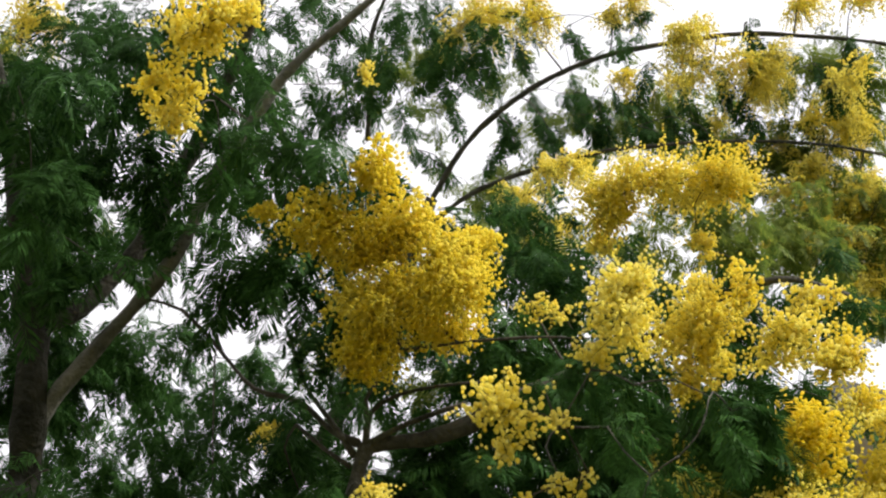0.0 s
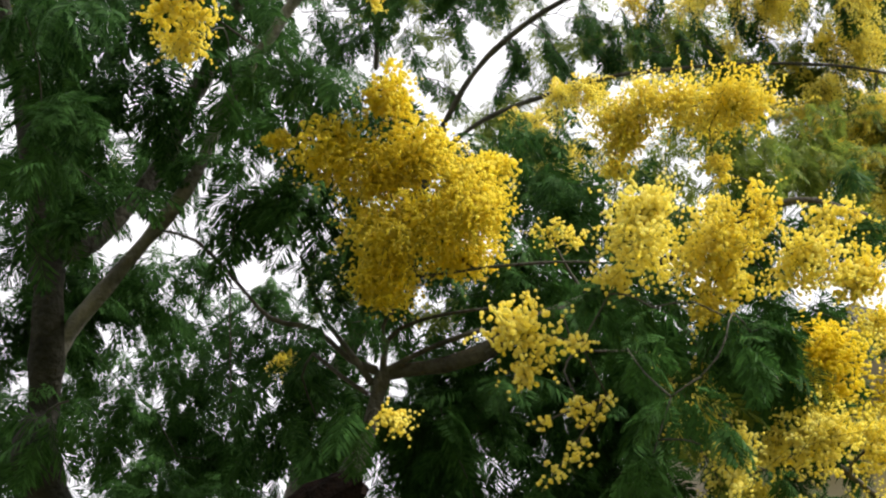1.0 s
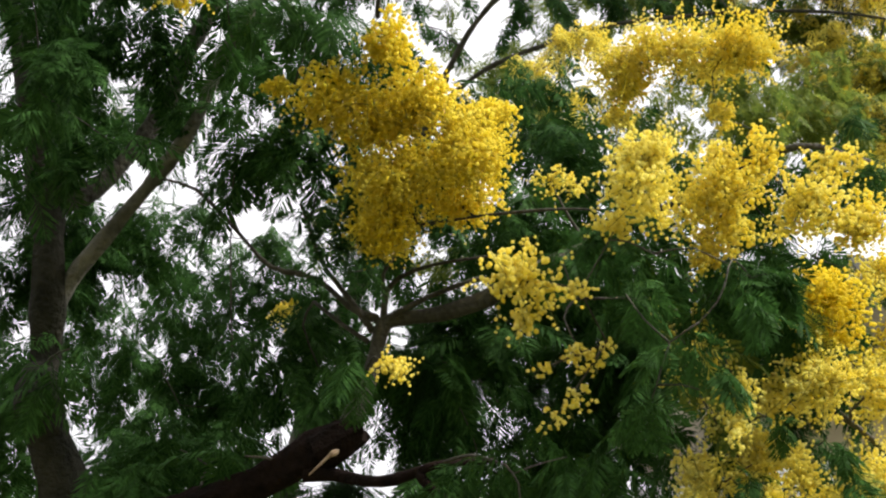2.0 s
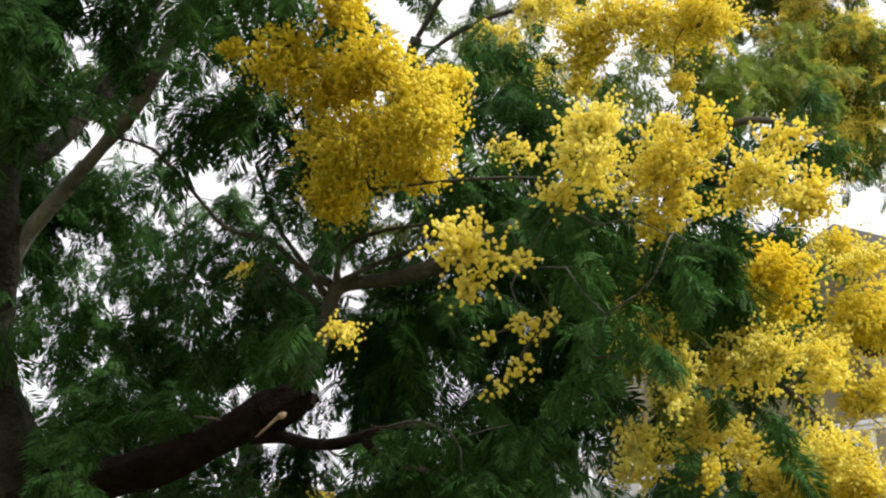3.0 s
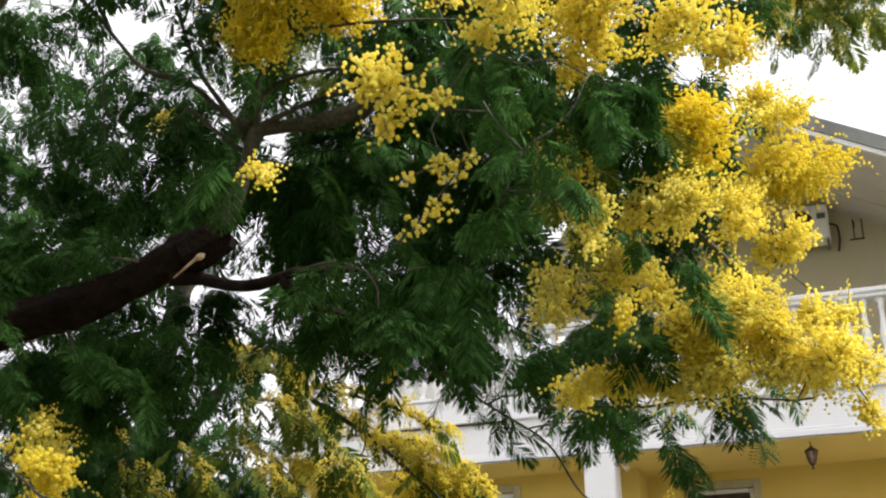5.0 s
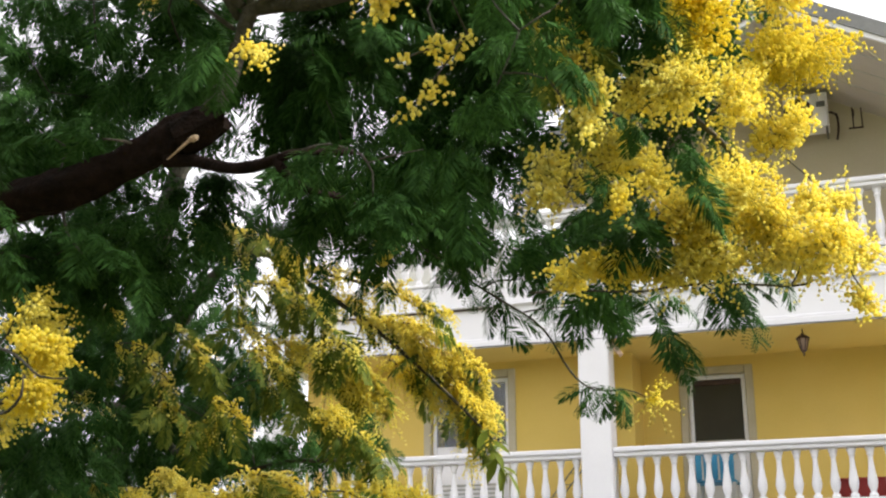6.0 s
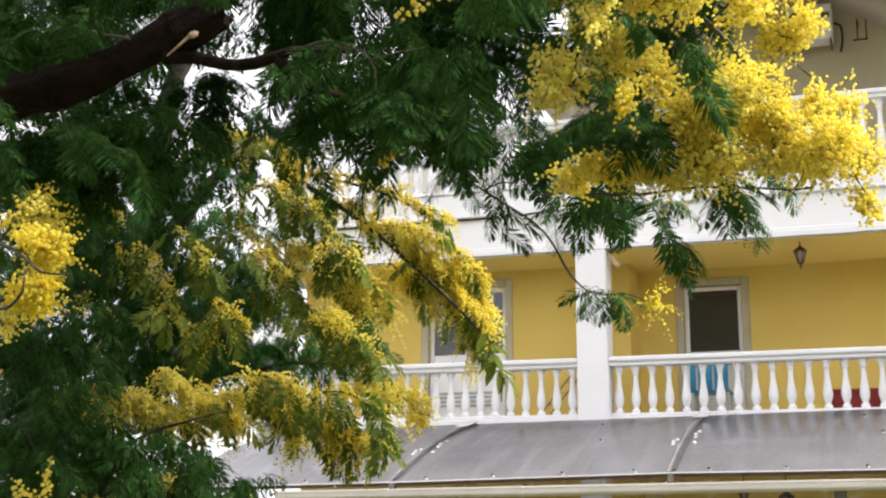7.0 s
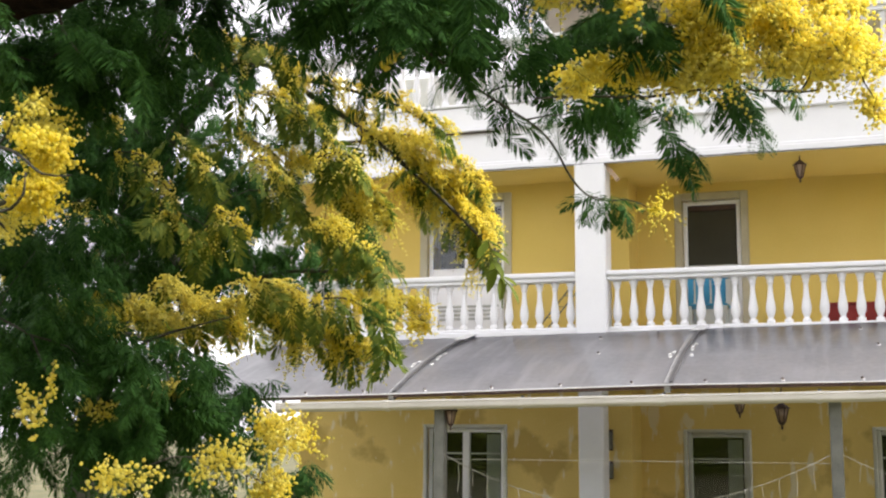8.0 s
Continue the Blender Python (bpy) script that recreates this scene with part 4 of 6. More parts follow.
def bloom(tree, x, y, z, width, height, bead, style=""):
    """A cluster of mimosa blossom, made of racemes of round flower heads."""
    rng = np.random.default_rng(int(abs(x * 7919 + y * 104729 + z * 1299709) * 100) % 2**31)
    half = np.array([width * 0.5, width * 0.44, height * 0.5])
    area = width * height / bead**2
    style = style or ("far" if tree is back_mimosa else "mass" if bead < 0.0076 else "near")
    half *= {"mass": 1.08, "far": 1.25, "sparse": 1.0}.get(style, 1.16)
    lobes = {"mass": 10, "far": 4, "sparse": 1}.get(style, 5)
    middle = unit(rng.normal(size=(lobes, 3))) * half * rng.uniform(0.3, 0.62, (lobes, 1)) if lobes > 1 else np.zeros((1, 3))
    rows, stems = [], []
    mean = half.mean()
    bead *= 0.86 if style == "near" and bead > 0.0084 else 1.0
    fill, arms, reach, gap, thick, droop, lift = {
        "mass": (2.7, 0.17 * area, (0.14, 0.36), 0.9, 0.85, 0.5, -0.5),
        "far": (0.0, 0.26 * area + 14, (0.3, 0.75), 0.62, 0.95, 0.55, -0.45),
        "sparse": (0.0, 26, (0.6, 1.3), 1.5, 0.9, 0.15, 0.0),
        "loose": (0.2, 0.12 * area + 6, (0.4, 0.9), 1.0, 0.85, 0.2, 0.0),
    }.get(style, (0.85, 0.32 * area + 10, (0.4, 0.85), 0.85, 0.85, 0.1, 0.15))
    if fill:
        n = int(fill * area)
        d = unit(rng.normal(size=(n, 3)))
        r = 0.62 * lumpy(rng, d) * rng.uniform(0.1, 1.0, n) ** 0.45
        rows.append(np.column_stack([middle[rng.integers(lobes, size=n)] + d * half * r[:, None], bead * rng.uniform(0.42, 0.64, n)]))
    for k in range(int(arms)):
        d = unit(rng.normal(size=3) + np.array([0.1, 0, 0.5 * lift]))
        long = mean * rng.uniform(*reach) + 1.5 * bead
        if style == "near":
            long *= 1.0 + 0.6 * (rng.random() < 0.18)
        way = unit(d + 0.4 * rng.normal(size=3) + np.array([0, 0, lift]))
        start = middle[k % lobes] + d * half * 0.62 * (1.0 if style == "mass" else rng.uniform(0.2, 0.9)) - way * long * 0.35
        rows.append(raceme(rng, start, way, long, bead, gap, thick, 0.5, droop))
        stems.append((start * 0.2, start, start + way * long - np.array([0, 0, droop * long])))
    b = np.vstack(rows)
    single = b[:0]
    if bead > 0.0088 and HEADS_LEFT[0] > 0:
        spare = min(HEADS_LEFT[0], 230)
        HEADS_LEFT[0] -= spare
        pick = np.argsort(b[:, 1])[:spare]
        single, b = b[pick], np.delete(b, pick, axis=0)
    ob = heads(tree, rng, b, (x, y, z), bead < 0.0076 or tree is back_mimosa, GOLDEN if style == "mass" else POLLEN)
    for head in single:
        part("flower_head", HEAD, ob).matrix_local = Matrix.LocRotScale(head[:3].tolist(), None, [float(head[3])] * 3)
    stalks(ob, stems[::2], bead)
    NODES[tree].append((x, y, z))


def heads(tree, rng, b, at_place, small, mat=POLLEN):
    """One cluster's mesh of round heads, from rows of x, y, z, radius."""
    m = np.zeros((len(b), 3, 4))
    squash = rng.uniform(0.82, 1.12, size=(len(b), 3)) * (1.14 if small else 1.0)
    m[:, :, :3] = turns(rng, len(b)) * (b[:, 3, None] * squash)[:, None, :]
    m[:, :, 3] = b[:, :3]
    ob = part("panicle", many("panicle", *BEADS["small" if small else "round"], m, mat), tree, "", "stuff")
    ob.location = Vector(at_place) - tree.location
    return ob


def stalks(ob, stems, bead):
    v, f = [], []
    for a, s, e in stems:
        tv, tf = tube([(*a, bead * 0.07), (*s, bead * 0.07), (*e, bead * 0.05)], 3)
        f += [tuple(i + len(v) for i in q) for q in tf]
        v += tv.tolist()
    part("stalk", mesh_of("stalk", v, f, STALK), ob, "thin green flower stalks")


def spray(tree, a, c, flowers, ferns, bead=0.0074, arch=0.12, long=0.07, leaf=0.85, green=False):
    """A thin arching shoot from a to c, hung with drooping racemes and ferny leaves: so many of each."""
    rng = np.random.default_rng(int(abs(a[0] * 7919 + a[2] * 104729 + c[0] * 1299709) * 100) % 2**31)
    a, c = np.array(a, float), np.array(c, float)
    span = np.linalg.norm(c - a)
    mid = (a + c) / 2 + np.array([0, 0, arch * span]) + rng.normal(size=3) * 0.03 * span
    line = smooth_line([(*a, 0.0022), (*mid, 0.0017), (*c, 0.0008)], 0.02)
    v, f = tube(line - np.array([*tree.location, 0]), 5)
    part("branch", mesh_of("branch", v, f, BARK, True), tree)
    run = unit(c - a)
    rows, stems = [], []
    for k in range(flowers):
        q = line[int((k + rng.random()) / flowers * (len(line) - 1))][:3] - a
        way = unit(run * rng.uniform(0.1, 0.9) + rng.normal(size=3) * 0.55 + np.array([0, 0, -0.35]))
        size = long * rng.uniform(0.5, 1.15)
        for _ in range(4):
            rows.append(raceme(rng, q + rng.normal(size=3) * 0.006, unit(way + rng.normal(size=3) * 0.4), size * rng.uniform(0.7, 1.1), bead, 0.58, 1.0, 0.4, 0.5))
        stems.append((q, q, q + way * size - np.array([0, 0, 0.5 * size])))
    if rows:
        ob = heads(tree, rng, np.vstack(rows), a, True)
        stalks(ob, stems, bead)
    for k in range(ferns):
        q = line[int((k + rng.random()) / ferns * (len(line) - 1))][:3]
        yaw = math.degrees(math.atan2(run[1], run[0])) + rng.normal() * 55
        m = pose(*q, rng.normal() * 35, rng.uniform(15, 85) + (15 if green else 0), yaw)
        g = leaf * rng.uniform(0.7, 1.25)
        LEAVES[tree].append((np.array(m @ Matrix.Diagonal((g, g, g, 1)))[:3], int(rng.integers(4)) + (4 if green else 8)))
    NODES[tree].append(tuple(a))


def leaf_shape(length, pairs, fine, seed, slim=1.0):
    """A feathery twice-divided leaf along +x, its tip drooping: pairs of side ribs, each a narrow comb of leaflets."""
    rng = np.random.default_rng(seed)
    v, f = [], []

    def tri(a, b, c):
        f.append((len(v), len(v) + 1, len(v) + 2))
        v.extend((a, b, c))

    def along(s):
        return np.array([length * s * (1 - 0.12 * s), 0.02 * length * math.sin(3 * s + seed), -0.30 * length * s * s])

    r = 0.0011
    bits = 4 if pairs > 11 else 2
    for k in range(bits):
        a, b = along(k / bits), along((k + 1) / bits)
        for w in (np.array([0, r, 0]), np.array([0, 0, r]))[: bits // 2]:
            tri(a - w, b - w, b + w)
            tri(a - w, b + w, a + w)
    for k in range(pairs):
        s = 0.16 + 0.84 * (k + 0.3) / pairs
        rib = 0.40 * length * math.sin(math.pi * (0.16 + 0.74 * s)) * rng.uniform(0.85, 1.1)
        for sgn in (-1, 1):
            o = along(s)
            g = radians(62 - 26 * s + rng.uniform(-9, 9))
            d = np.array([math.cos(g), sgn * math.sin(g), -0.15 + rng.uniform(-0.18, 0.1)])
            d /= np.linalg.norm(d)
            n = np.cross(d, np.array([0, 0, 1.0]))
            n /= np.linalg.norm(n)
            n = n + np.array([0, 0, rng.uniform(-0.35, 0.35)])
            if fine:
                m = 8
                for j in range(m):
                    q = (j + 0.5) / m
                    c = o + d * rib * q + np.array([0, 0, -0.25 * rib * q * q])
                    ll = 0.0048 * (1 - 0.45 * q) * length / 0.12
                    for sd in (-1, 1):
                        e = c + n * sd * ll + d * ll * 0.55
                        tri(c - d * 0.0009, c + d * 0.0013, e)
            else:
                wide = 0.0030 * slim * length / 0.12
                mid = o + d * rib * 0.5 + np.array([0, 0, -0.06 * rib])
                end = o + d * rib + np.array([0, 0, -0.25 * rib])
                tri(o, mid - n * wide, mid + n * wide)
                tri(mid - n * wide, end, mid + n * wide)
    return np.array(v), np.array(f)


LEAF_KINDS = [leaf_shape(0.12, 18, False, k, 0.82) for k in range(4)] + [leaf_shape(0.115, 10, False, k + 4, 1.2) for k in range(4)]
LEAF_KINDS += [leaf_shape(0.13, 11, False, k + 20, 1.7) for k in range(4)] + LEAF_KINDS[4:8]
FINE_KINDS = [leaf_shape(0.125, 18, True, k + 10) for k in range(4)]


def foliage(tree, x, y, z, wide, high, density, size):
    """Leaves through an egg-shaped stretch of the crown, tips hanging outwards."""
    rng = np.random.default_rng(int(abs(x * 6971 + y * 72689 + z * 9973) * 100) % 2**31)
    count = int(density * 4000 * wide * high / size**2) + 4
    little = min(1.0, (wide + high) / 0.22)
    reach = np.array([wide, 0.25 * (wide + high), high])
    while count > 0:
        d = rng.normal(size=3)
        d = d / np.linalg.norm(d) * rng.random() ** 0.45
        start = np.array([x, y, z + 0.045 * size * little]) + d * reach * 0.8
        way = d * 0.8 + rng.normal(size=3) * 0.6 + np.array([0, 0, -0.35])
        way /= np.linalg.norm(way)
        n = int(rng.integers(7, 13))
        length = rng.uniform(0.10, 0.22) * size * little
        head = math.degrees(math.atan2(way[1], way[0]))
        for k in range(min(n, count)):
            s = (k + 0.5) / n
            pos = start + way * length * s + np.array([0, 0, -0.25 * length * s * s])
            yaw = head + (62 - 40 * s) * (1 if k % 2 else -1) + rng.normal() * 22
            m = pose(*pos, rng.normal() * 22, rng.uniform(0, 55) + 15 * s, yaw)
            g = rng.uniform(0.8, 1.35) * size * (1 - 0.25 * s) * max(0.9, little)
            # high leaves of the back tree take the copy coloured as sunlit
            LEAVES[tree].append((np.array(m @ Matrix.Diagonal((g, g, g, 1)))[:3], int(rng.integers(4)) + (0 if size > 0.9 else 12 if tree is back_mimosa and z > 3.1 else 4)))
        count -= n
    NODES[tree].append((x, y, z))


bloom(mimosa, -0.15, 2.85, 2.36, 0.121, 0.081, 0.0086)
bloom(mimosa, -0.00, 2.90, 2.33, 0.123, 0.082, 0.0082)
bloom(mimosa, -0.26, 2.83, 2.31, 0.110, 0.060, 0.0086)
bloom(mimosa, 0.03, 2.88, 2.41, 0.092, 0.072, 0.0082)
bloom(back_mimosa, 0.10, 4.03, 4.60, 0.181, 0.159, 0.0095)
bloom(back_mimosa, -0.06, 4.22, 4.36, 0.204, 0.136, 0.0095)
bloom(mimosa, -0.22, 2.79, 2.45, 0.080, 0.060, 0.0082)
bloom(mimosa, -0.04, 2.84, 2.38, 0.110, 0.070, 0.0086)
bloom(back_mimosa, 0.10, 4.26, 4.19, 0.199, 0.177, 0.0095)
bloom(mimosa, -0.495, 2.28, 2.625, 0.118, 0.12, 0.0104)
bloom(mimosa, -0.51, 2.31, 2.575, 0.055, 0.05, 0.0104)
bloom(mimosa, -0.43, 2.33, 2.62, 0.038, 0.029, 0.0104)
bloom(mimosa, -0.73, 2.31, 3.18, 0.115, 0.105, 0.0072)
bloom(mimosa, -0.73, 2.38, 3.09, 0.199, 0.136, 0.0072)
bloom(mimosa, -0.85, 2.32, 3.09, 0.178, 0.120, 0.0072)
bloom(mimosa, -0.77, 2.44, 2.99, 0.231, 0.157, 0.0072)
bloom(mimosa, -0.63, 2.44, 2.98, 0.174, 0.164, 0.0072)
bloom(mimosa, -0.81, 2.48, 2.90, 0.147, 0.100, 0.0072)
bloom(mimosa, -0.69, 2.51, 2.94, 0.168, 0.084, 0.0072)
bloom(mimosa, -0.60, 2.45, 3.07, 0.105, 0.063, 0.0072)
bloom(mimosa, -0.95, 2.30, 3.13, 0.064, 0.043, 0.0072)
bloom(mimosa, -0.325, 2.30, 2.765, 0.135, 0.145, 0.0094)
bloom(mimosa, -0.37, 2.33, 2.71, 0.070, 0.053, 0.0094)
bloom(mimosa, -0.30, 2.28, 2.81, 0.097, 0.070, 0.0094)
bloom(mimosa, -0.56, 2.63, 3.02, 0.08, 0.06, 0.0072, "loose")
bloom(mimosa, -0.22, 2.44, 2.78, 0.167, 0.158, 0.009)
bloom(mimosa, -0.12, 2.51, 2.78, 0.162, 0.105, 0.009)
bloom(mimosa, -0.05, 2.57, 2.78, 0.098, 0.117, 0.009)
bloom(mimosa, -0.15, 2.41, 2.83, 0.056, 0.111, 0.009)
bloom(mimosa, -0.26, 2.46, 2.72, 0.074, 0.084, 0.009)
bloom(mimosa, -0.06, 2.52, 2.85, 0.107, 0.045, 0.009)
bloom(mimosa, -0.21, 2.40, 2.84, 0.046, 0.074, 0.009)
bloom(back_mimosa, -0.66, 3.25, 3.86, 0.165, 0.148, 0.0082)
bloom(back_mimosa, -0.82, 3.32, 3.88, 0.143, 0.090, 0.0082)
bloom(back_mimosa, -0.72, 3.25, 3.68, 0.126, 0.126, 0.0082)
bloom(mimosa, -0.39, 2.88, 3.43, 0.206, 0.141, 0.0082)
bloom(mimosa, -0.24, 2.91, 3.42, 0.231, 0.116, 0.0082)
bloom(mimosa, -0.45, 2.90, 3.38, 0.116, 0.103, 0.0082)
bloom(mimosa, -0.29, 2.98, 3.31, 0.077, 0.077, 0.0082)
bloom(mimosa, -0.49, 2.93, 3.34, 0.077, 0.064, 0.0082)
bloom(back_mimosa, -0.11, 4.09, 4.68, 0.232, 0.255, 0.0095)
bloom(back_mimosa, 0.04, 4.22, 4.52, 0.232, 0.209, 0.0095)
bloom(back_mimosa, 0.05, 4.19, 4.23, 0.199, 0.133, 0.0095)
bloom(back_mimosa, 0.06, 4.26, 4.13, 0.177, 0.133, 0.0095)
bloom(back_mimosa, -0.16, 4.25, 4.32, 0.136, 0.113, 0.0095)
bloom(back_mimosa, -0.14, 4.25, 4.14, 0.155, 0.133, 0.0095)
bloom(back_mimosa, 0.01, 4.19, 3.87, 0.126, 0.126, 0.0095)
bloom(back_mimosa, -0.34, 4.29, 4.74, 0.111, 0.102, 0.0095)
bloom(back_mimosa, -0.64, 4.10, 4.89, 0.121, 0.121, 0.0095)
bloom(back_mimosa, -0.47, 4.17, 4.85, 0.145, 0.073, 0.0095)
bloom(back_mimosa, -0.14, 4.31, 4.56, 0.095, 0.118, 0.0095)
bloom(back_mimosa, -0.29, 3.92, 4.70, 0.272, 0.136, 0.0095)
bloom(back_mimosa, -0.37, 3.85, 4.77, 0.215, 0.192, 0.0095)
bloom(back_mimosa, -0.52, 3.79, 4.94, 0.185, 0.116, 0.0095)
bloom(back_mimosa, -0.97, 3.51, 4.82, 0.354, 0.133, 0.0095)
bloom(back_mimosa, -0.80, 3.59, 4.80, 0.177, 0.155, 0.0095)
bloom(back_mimosa, -0.60, 3.81, 4.91, 0.116, 0.093, 0.0095)
bloom(back_mimosa, 0.01, 4.07, 5.00, 0.218, 0.121, 0.0095)
bloom(back_mimosa, 0.19, 4.11, 4.95, 0.194, 0.073, 0.0095)
bloom(mimosa, -0.84, 1.90, 3.19, 0.143, 0.124, 0.0094)
bloom(mimosa, -0.79, 1.92, 3.21, 0.057, 0.095, 0.0094)
bloom(mimosa, -0.94, 1.97, 3.14, 0.137, 0.088, 0.0094)
bloom(mimosa, -0.94, 2.00, 3.11, 0.059, 0.049, 0.0094)
bloom(back_mimosa, -2.12, 2.73, 4.53, 0.232, 0.126, 0.0095)
bloom(mimosa, -1.04, 2.84, 3.98, 0.046, 0.076, 0.0082)
bloom(mimosa, -0.80, 2.46, 2.62, 0.062, 0.057, 0.0094)
bloom(back_mimosa, -1.37, 3.07, 3.13, 0.095, 0.073, 0.0082)
bloom(mimosa, -0.13, 2.78, 2.75, 0.147, 0.136, 0.0074)
bloom(mimosa, -0.14, 2.80, 2.70, 0.168, 0.115, 0.0074)
bloom(mimosa, -0.01, 3.01, 2.75, 0.137, 0.103, 0.0074)
bloom(mimosa, -0.07, 2.95, 2.66, 0.090, 0.100, 0.0082)
bloom(mimosa, -0.04, 3.13, 2.95, 0.124, 0.074, 0.0082)
bloom(mimosa, -0.16, 2.65, 2.54, 0.162, 0.124, 0.0088)
bloom(mimosa, -0.23, 2.64, 2.54, 0.057, 0.086, 0.009)
bloom(mimosa, -0.25, 2.67, 2.44, 0.133, 0.076, 0.009)
bloom(mimosa, -0.26, 2.52, 2.48, 0.056, 0.120, 0.0082)
bloom(mimosa, -0.31, 2.60, 2.60, 0.050, 0.119, 0.0082)
bloom(mimosa, -0.34, 2.62, 2.42, 0.120, 0.080, 0.0086)
bloom(mimosa, -0.33, 2.62, 2.38, 0.115, 0.065, 0.0086)
bloom(mimosa, -0.09, 2.76, 2.56, 0.120, 0.090, 0.0095)
bloom(mimosa, -0.10, 2.80, 2.43, 0.150, 0.100, 0.0095)
bloom(mimosa, -0.17, 2.81, 2.39, 0.130, 0.070, 0.0095)
bloom(mimosa, 0.02, 3.02, 2.75, 0.217, 0.126, 0.0072)
bloom(mimosa, 0.01, 2.98, 2.83, 0.126, 0.069, 0.0082)
bloom(mimosa, -0.02, 2.99, 2.58, 0.125, 0.095, 0.0082)
bloom(mimosa, -0.26, 2.67, 2.48, 0.086, 0.086, 0.009)
bloom(mimosa, -0.10, 2.82, 2.41, 0.200, 0.120, 0.0086)
bloom(mimosa, 0.04, 2.85, 2.33, 0.140, 0.090, 0.0082)
bloom(mimosa, -0.16, 2.85, 2.31, 0.180, 0.080, 0.0086)
bloom(mimosa, 0.06, 3.02, 2.46, 0.099, 0.066, 0.0082)
bloom(mimosa, -0.38, 2.86, 2.31, 0.092, 0.061, 0.0082)
bloom(mimosa, -0.04, 2.86, 2.31, 0.080, 0.060, 0.0086)
bloom(mimosa, 0.10, 2.95, 2.26, 0.072, 0.061, 0.0082)
bloom(mimosa, 0.07, 2.93, 2.33, 0.123, 0.092, 0.0082)
bloom(mimosa, -0.34, 2.82, 2.31, 0.129, 0.061, 0.0082)
bloom(mimosa, -0.24, 2.86, 2.31, 0.090, 0.045, 0.0082)
bloom(mimosa, -0.04, 2.86, 2.38, 0.150, 0.090, 0.0086)
bloom(mimosa, -0.16, 2.86, 2.32, 0.160, 0.070, 0.0086)
bloom(mimosa, -0.25, 2.60, 2.36, 0.055, 0.065, 0.0082)
bloom(mimosa, -0.35, 3.44, 2.195, 0.14, 0.12, 0.0070, "sparse")
bloom(back_mimosa, -0.06, 4.22, 4.25, 0.199, 0.155, 0.0095)
bloom(back_mimosa, -0.03, 4.30, 4.12, 0.199, 0.133, 0.0095)
bloom(back_mimosa, -0.20, 4.27, 4.16, 0.133, 0.133, 0.0095)
bloom(back_mimosa, 0.07, 4.37, 4.03, 0.155, 0.111, 0.0095)
bloom(back_mimosa, -0.05, 4.24, 3.84, 0.169, 0.126, 0.0095)
bloom(back_mimosa, -1.19, 2.47, 2.24, 0.085, 0.040, 0.0078, "loose")
bloom(back_mimosa, -1.22, 2.47, 2.21, 0.050, 0.050, 0.0078, "loose")
bloom(back_mimosa, -1.14, 2.45, 2.16, 0.098, 0.080, 0.0078, "mass")
bloom(back_mimosa, -1.16, 2.46, 2.09, 0.100, 0.082, 0.0078, "mass")
bloom(back_mimosa, -1.21, 2.47, 2.03, 0.040, 0.036, 0.0078, "loose")
bloom(mimosa, -0.76, 2.96, 2.42, 0.056, 0.056, 0.0082)
bloom(mimosa, -1.25, 2.88, 1.64, 0.160, 0.103, 0.009, "loose")
bloom(mimosa, -1.14, 3.06, 1.67, 0.143, 0.131, 0.009, "loose")
bloom(mimosa, -1.09, 3.20, 1.72, 0.136, 0.111, 0.0082)
bloom(mimosa, -1.10, 3.19, 1.62, 0.111, 0.074, 0.0082)
bloom(mimosa, -1.45, 2.86, 1.77, 0.071, 0.131, 0.0095, "loose")
bloom(mimosa, -1.42, 2.88, 1.82, 0.029, 0.071, 0.0095, "loose")
bloom(mimosa, -1.47, 3.09, 1.77, 0.116, 0.064, 0.0082, "loose")
bloom(mimosa, -1.39, 3.26, 1.82, 0.120, 0.053, 0.0082)
spray(back_mimosa, (-1.34, 3.86, 2.63), (-0.83, 3.90, 2.22), 65, 6)
spray(back_mimosa, (-1.41, 3.84, 2.69), (-0.94, 3.82, 2.52), 31, 5)
spray(back_mimosa, (-1.19, 3.84, 2.53), (-0.85, 3.92, 2.36), 48, 4)
spray(back_mimosa, (-1.11, 3.88, 2.48), (-0.84, 3.94, 2.27), 48, 4)
spray(back_mimosa, (-1.05, 3.90, 2.40), (-0.87, 3.95, 2.20), 36, 4)
spray(back_mimosa, (-1.14, 3.92, 2.43), (-1.00, 3.95, 2.28), 20, 2)
spray(back_mimosa, (-1.22, 3.80, 2.44), (-1.09, 3.80, 2.26), 36, 2)
spray(back_mimosa, (-1.28, 3.86, 2.42), (-1.18, 3.86, 2.31), 22, 2)
spray(back_mimosa, (-0.97, 3.90, 2.33), (-0.89, 3.94, 2.16), 20, 5)
spray(back_mimosa, (-1.54, 3.80, 2.80), (-1.34, 3.80, 2.67), 16, 9)
spray(back_mimosa, (-1.67, 3.78, 2.84), (-1.50, 3.80, 2.76), 16, 5)
spray(back_mimosa, (-1.43, 3.74, 2.63), (-1.21, 3.74, 2.46), 11, 16)
spray(back_mimosa, (-1.57, 3.84, 2.67), (-1.36, 3.84, 2.57), 13, 12)
spray(back_mimosa, (-1.54, 3.80, 2.54), (-1.35, 3.80, 2.40), 11, 6)
spray(back_mimosa, (-1.42, 3.84, 2.49), (-1.22, 3.84, 2.35), 28, 7)
spray(back_mimosa, (-1.26, 3.70, 2.43), (-1.13, 3.70, 2.40), 6, 9)
spray(back_mimosa, (-1.70, 3.40, 2.05), (-1.51, 3.45, 1.98), 40, 4)
spray(back_mimosa, (-1.56, 3.50, 2.10), (-1.38, 3.50, 1.97), 45, 4)
spray(back_mimosa, (-1.39, 3.50, 2.04), (-1.20, 3.52, 1.93), 42, 4)
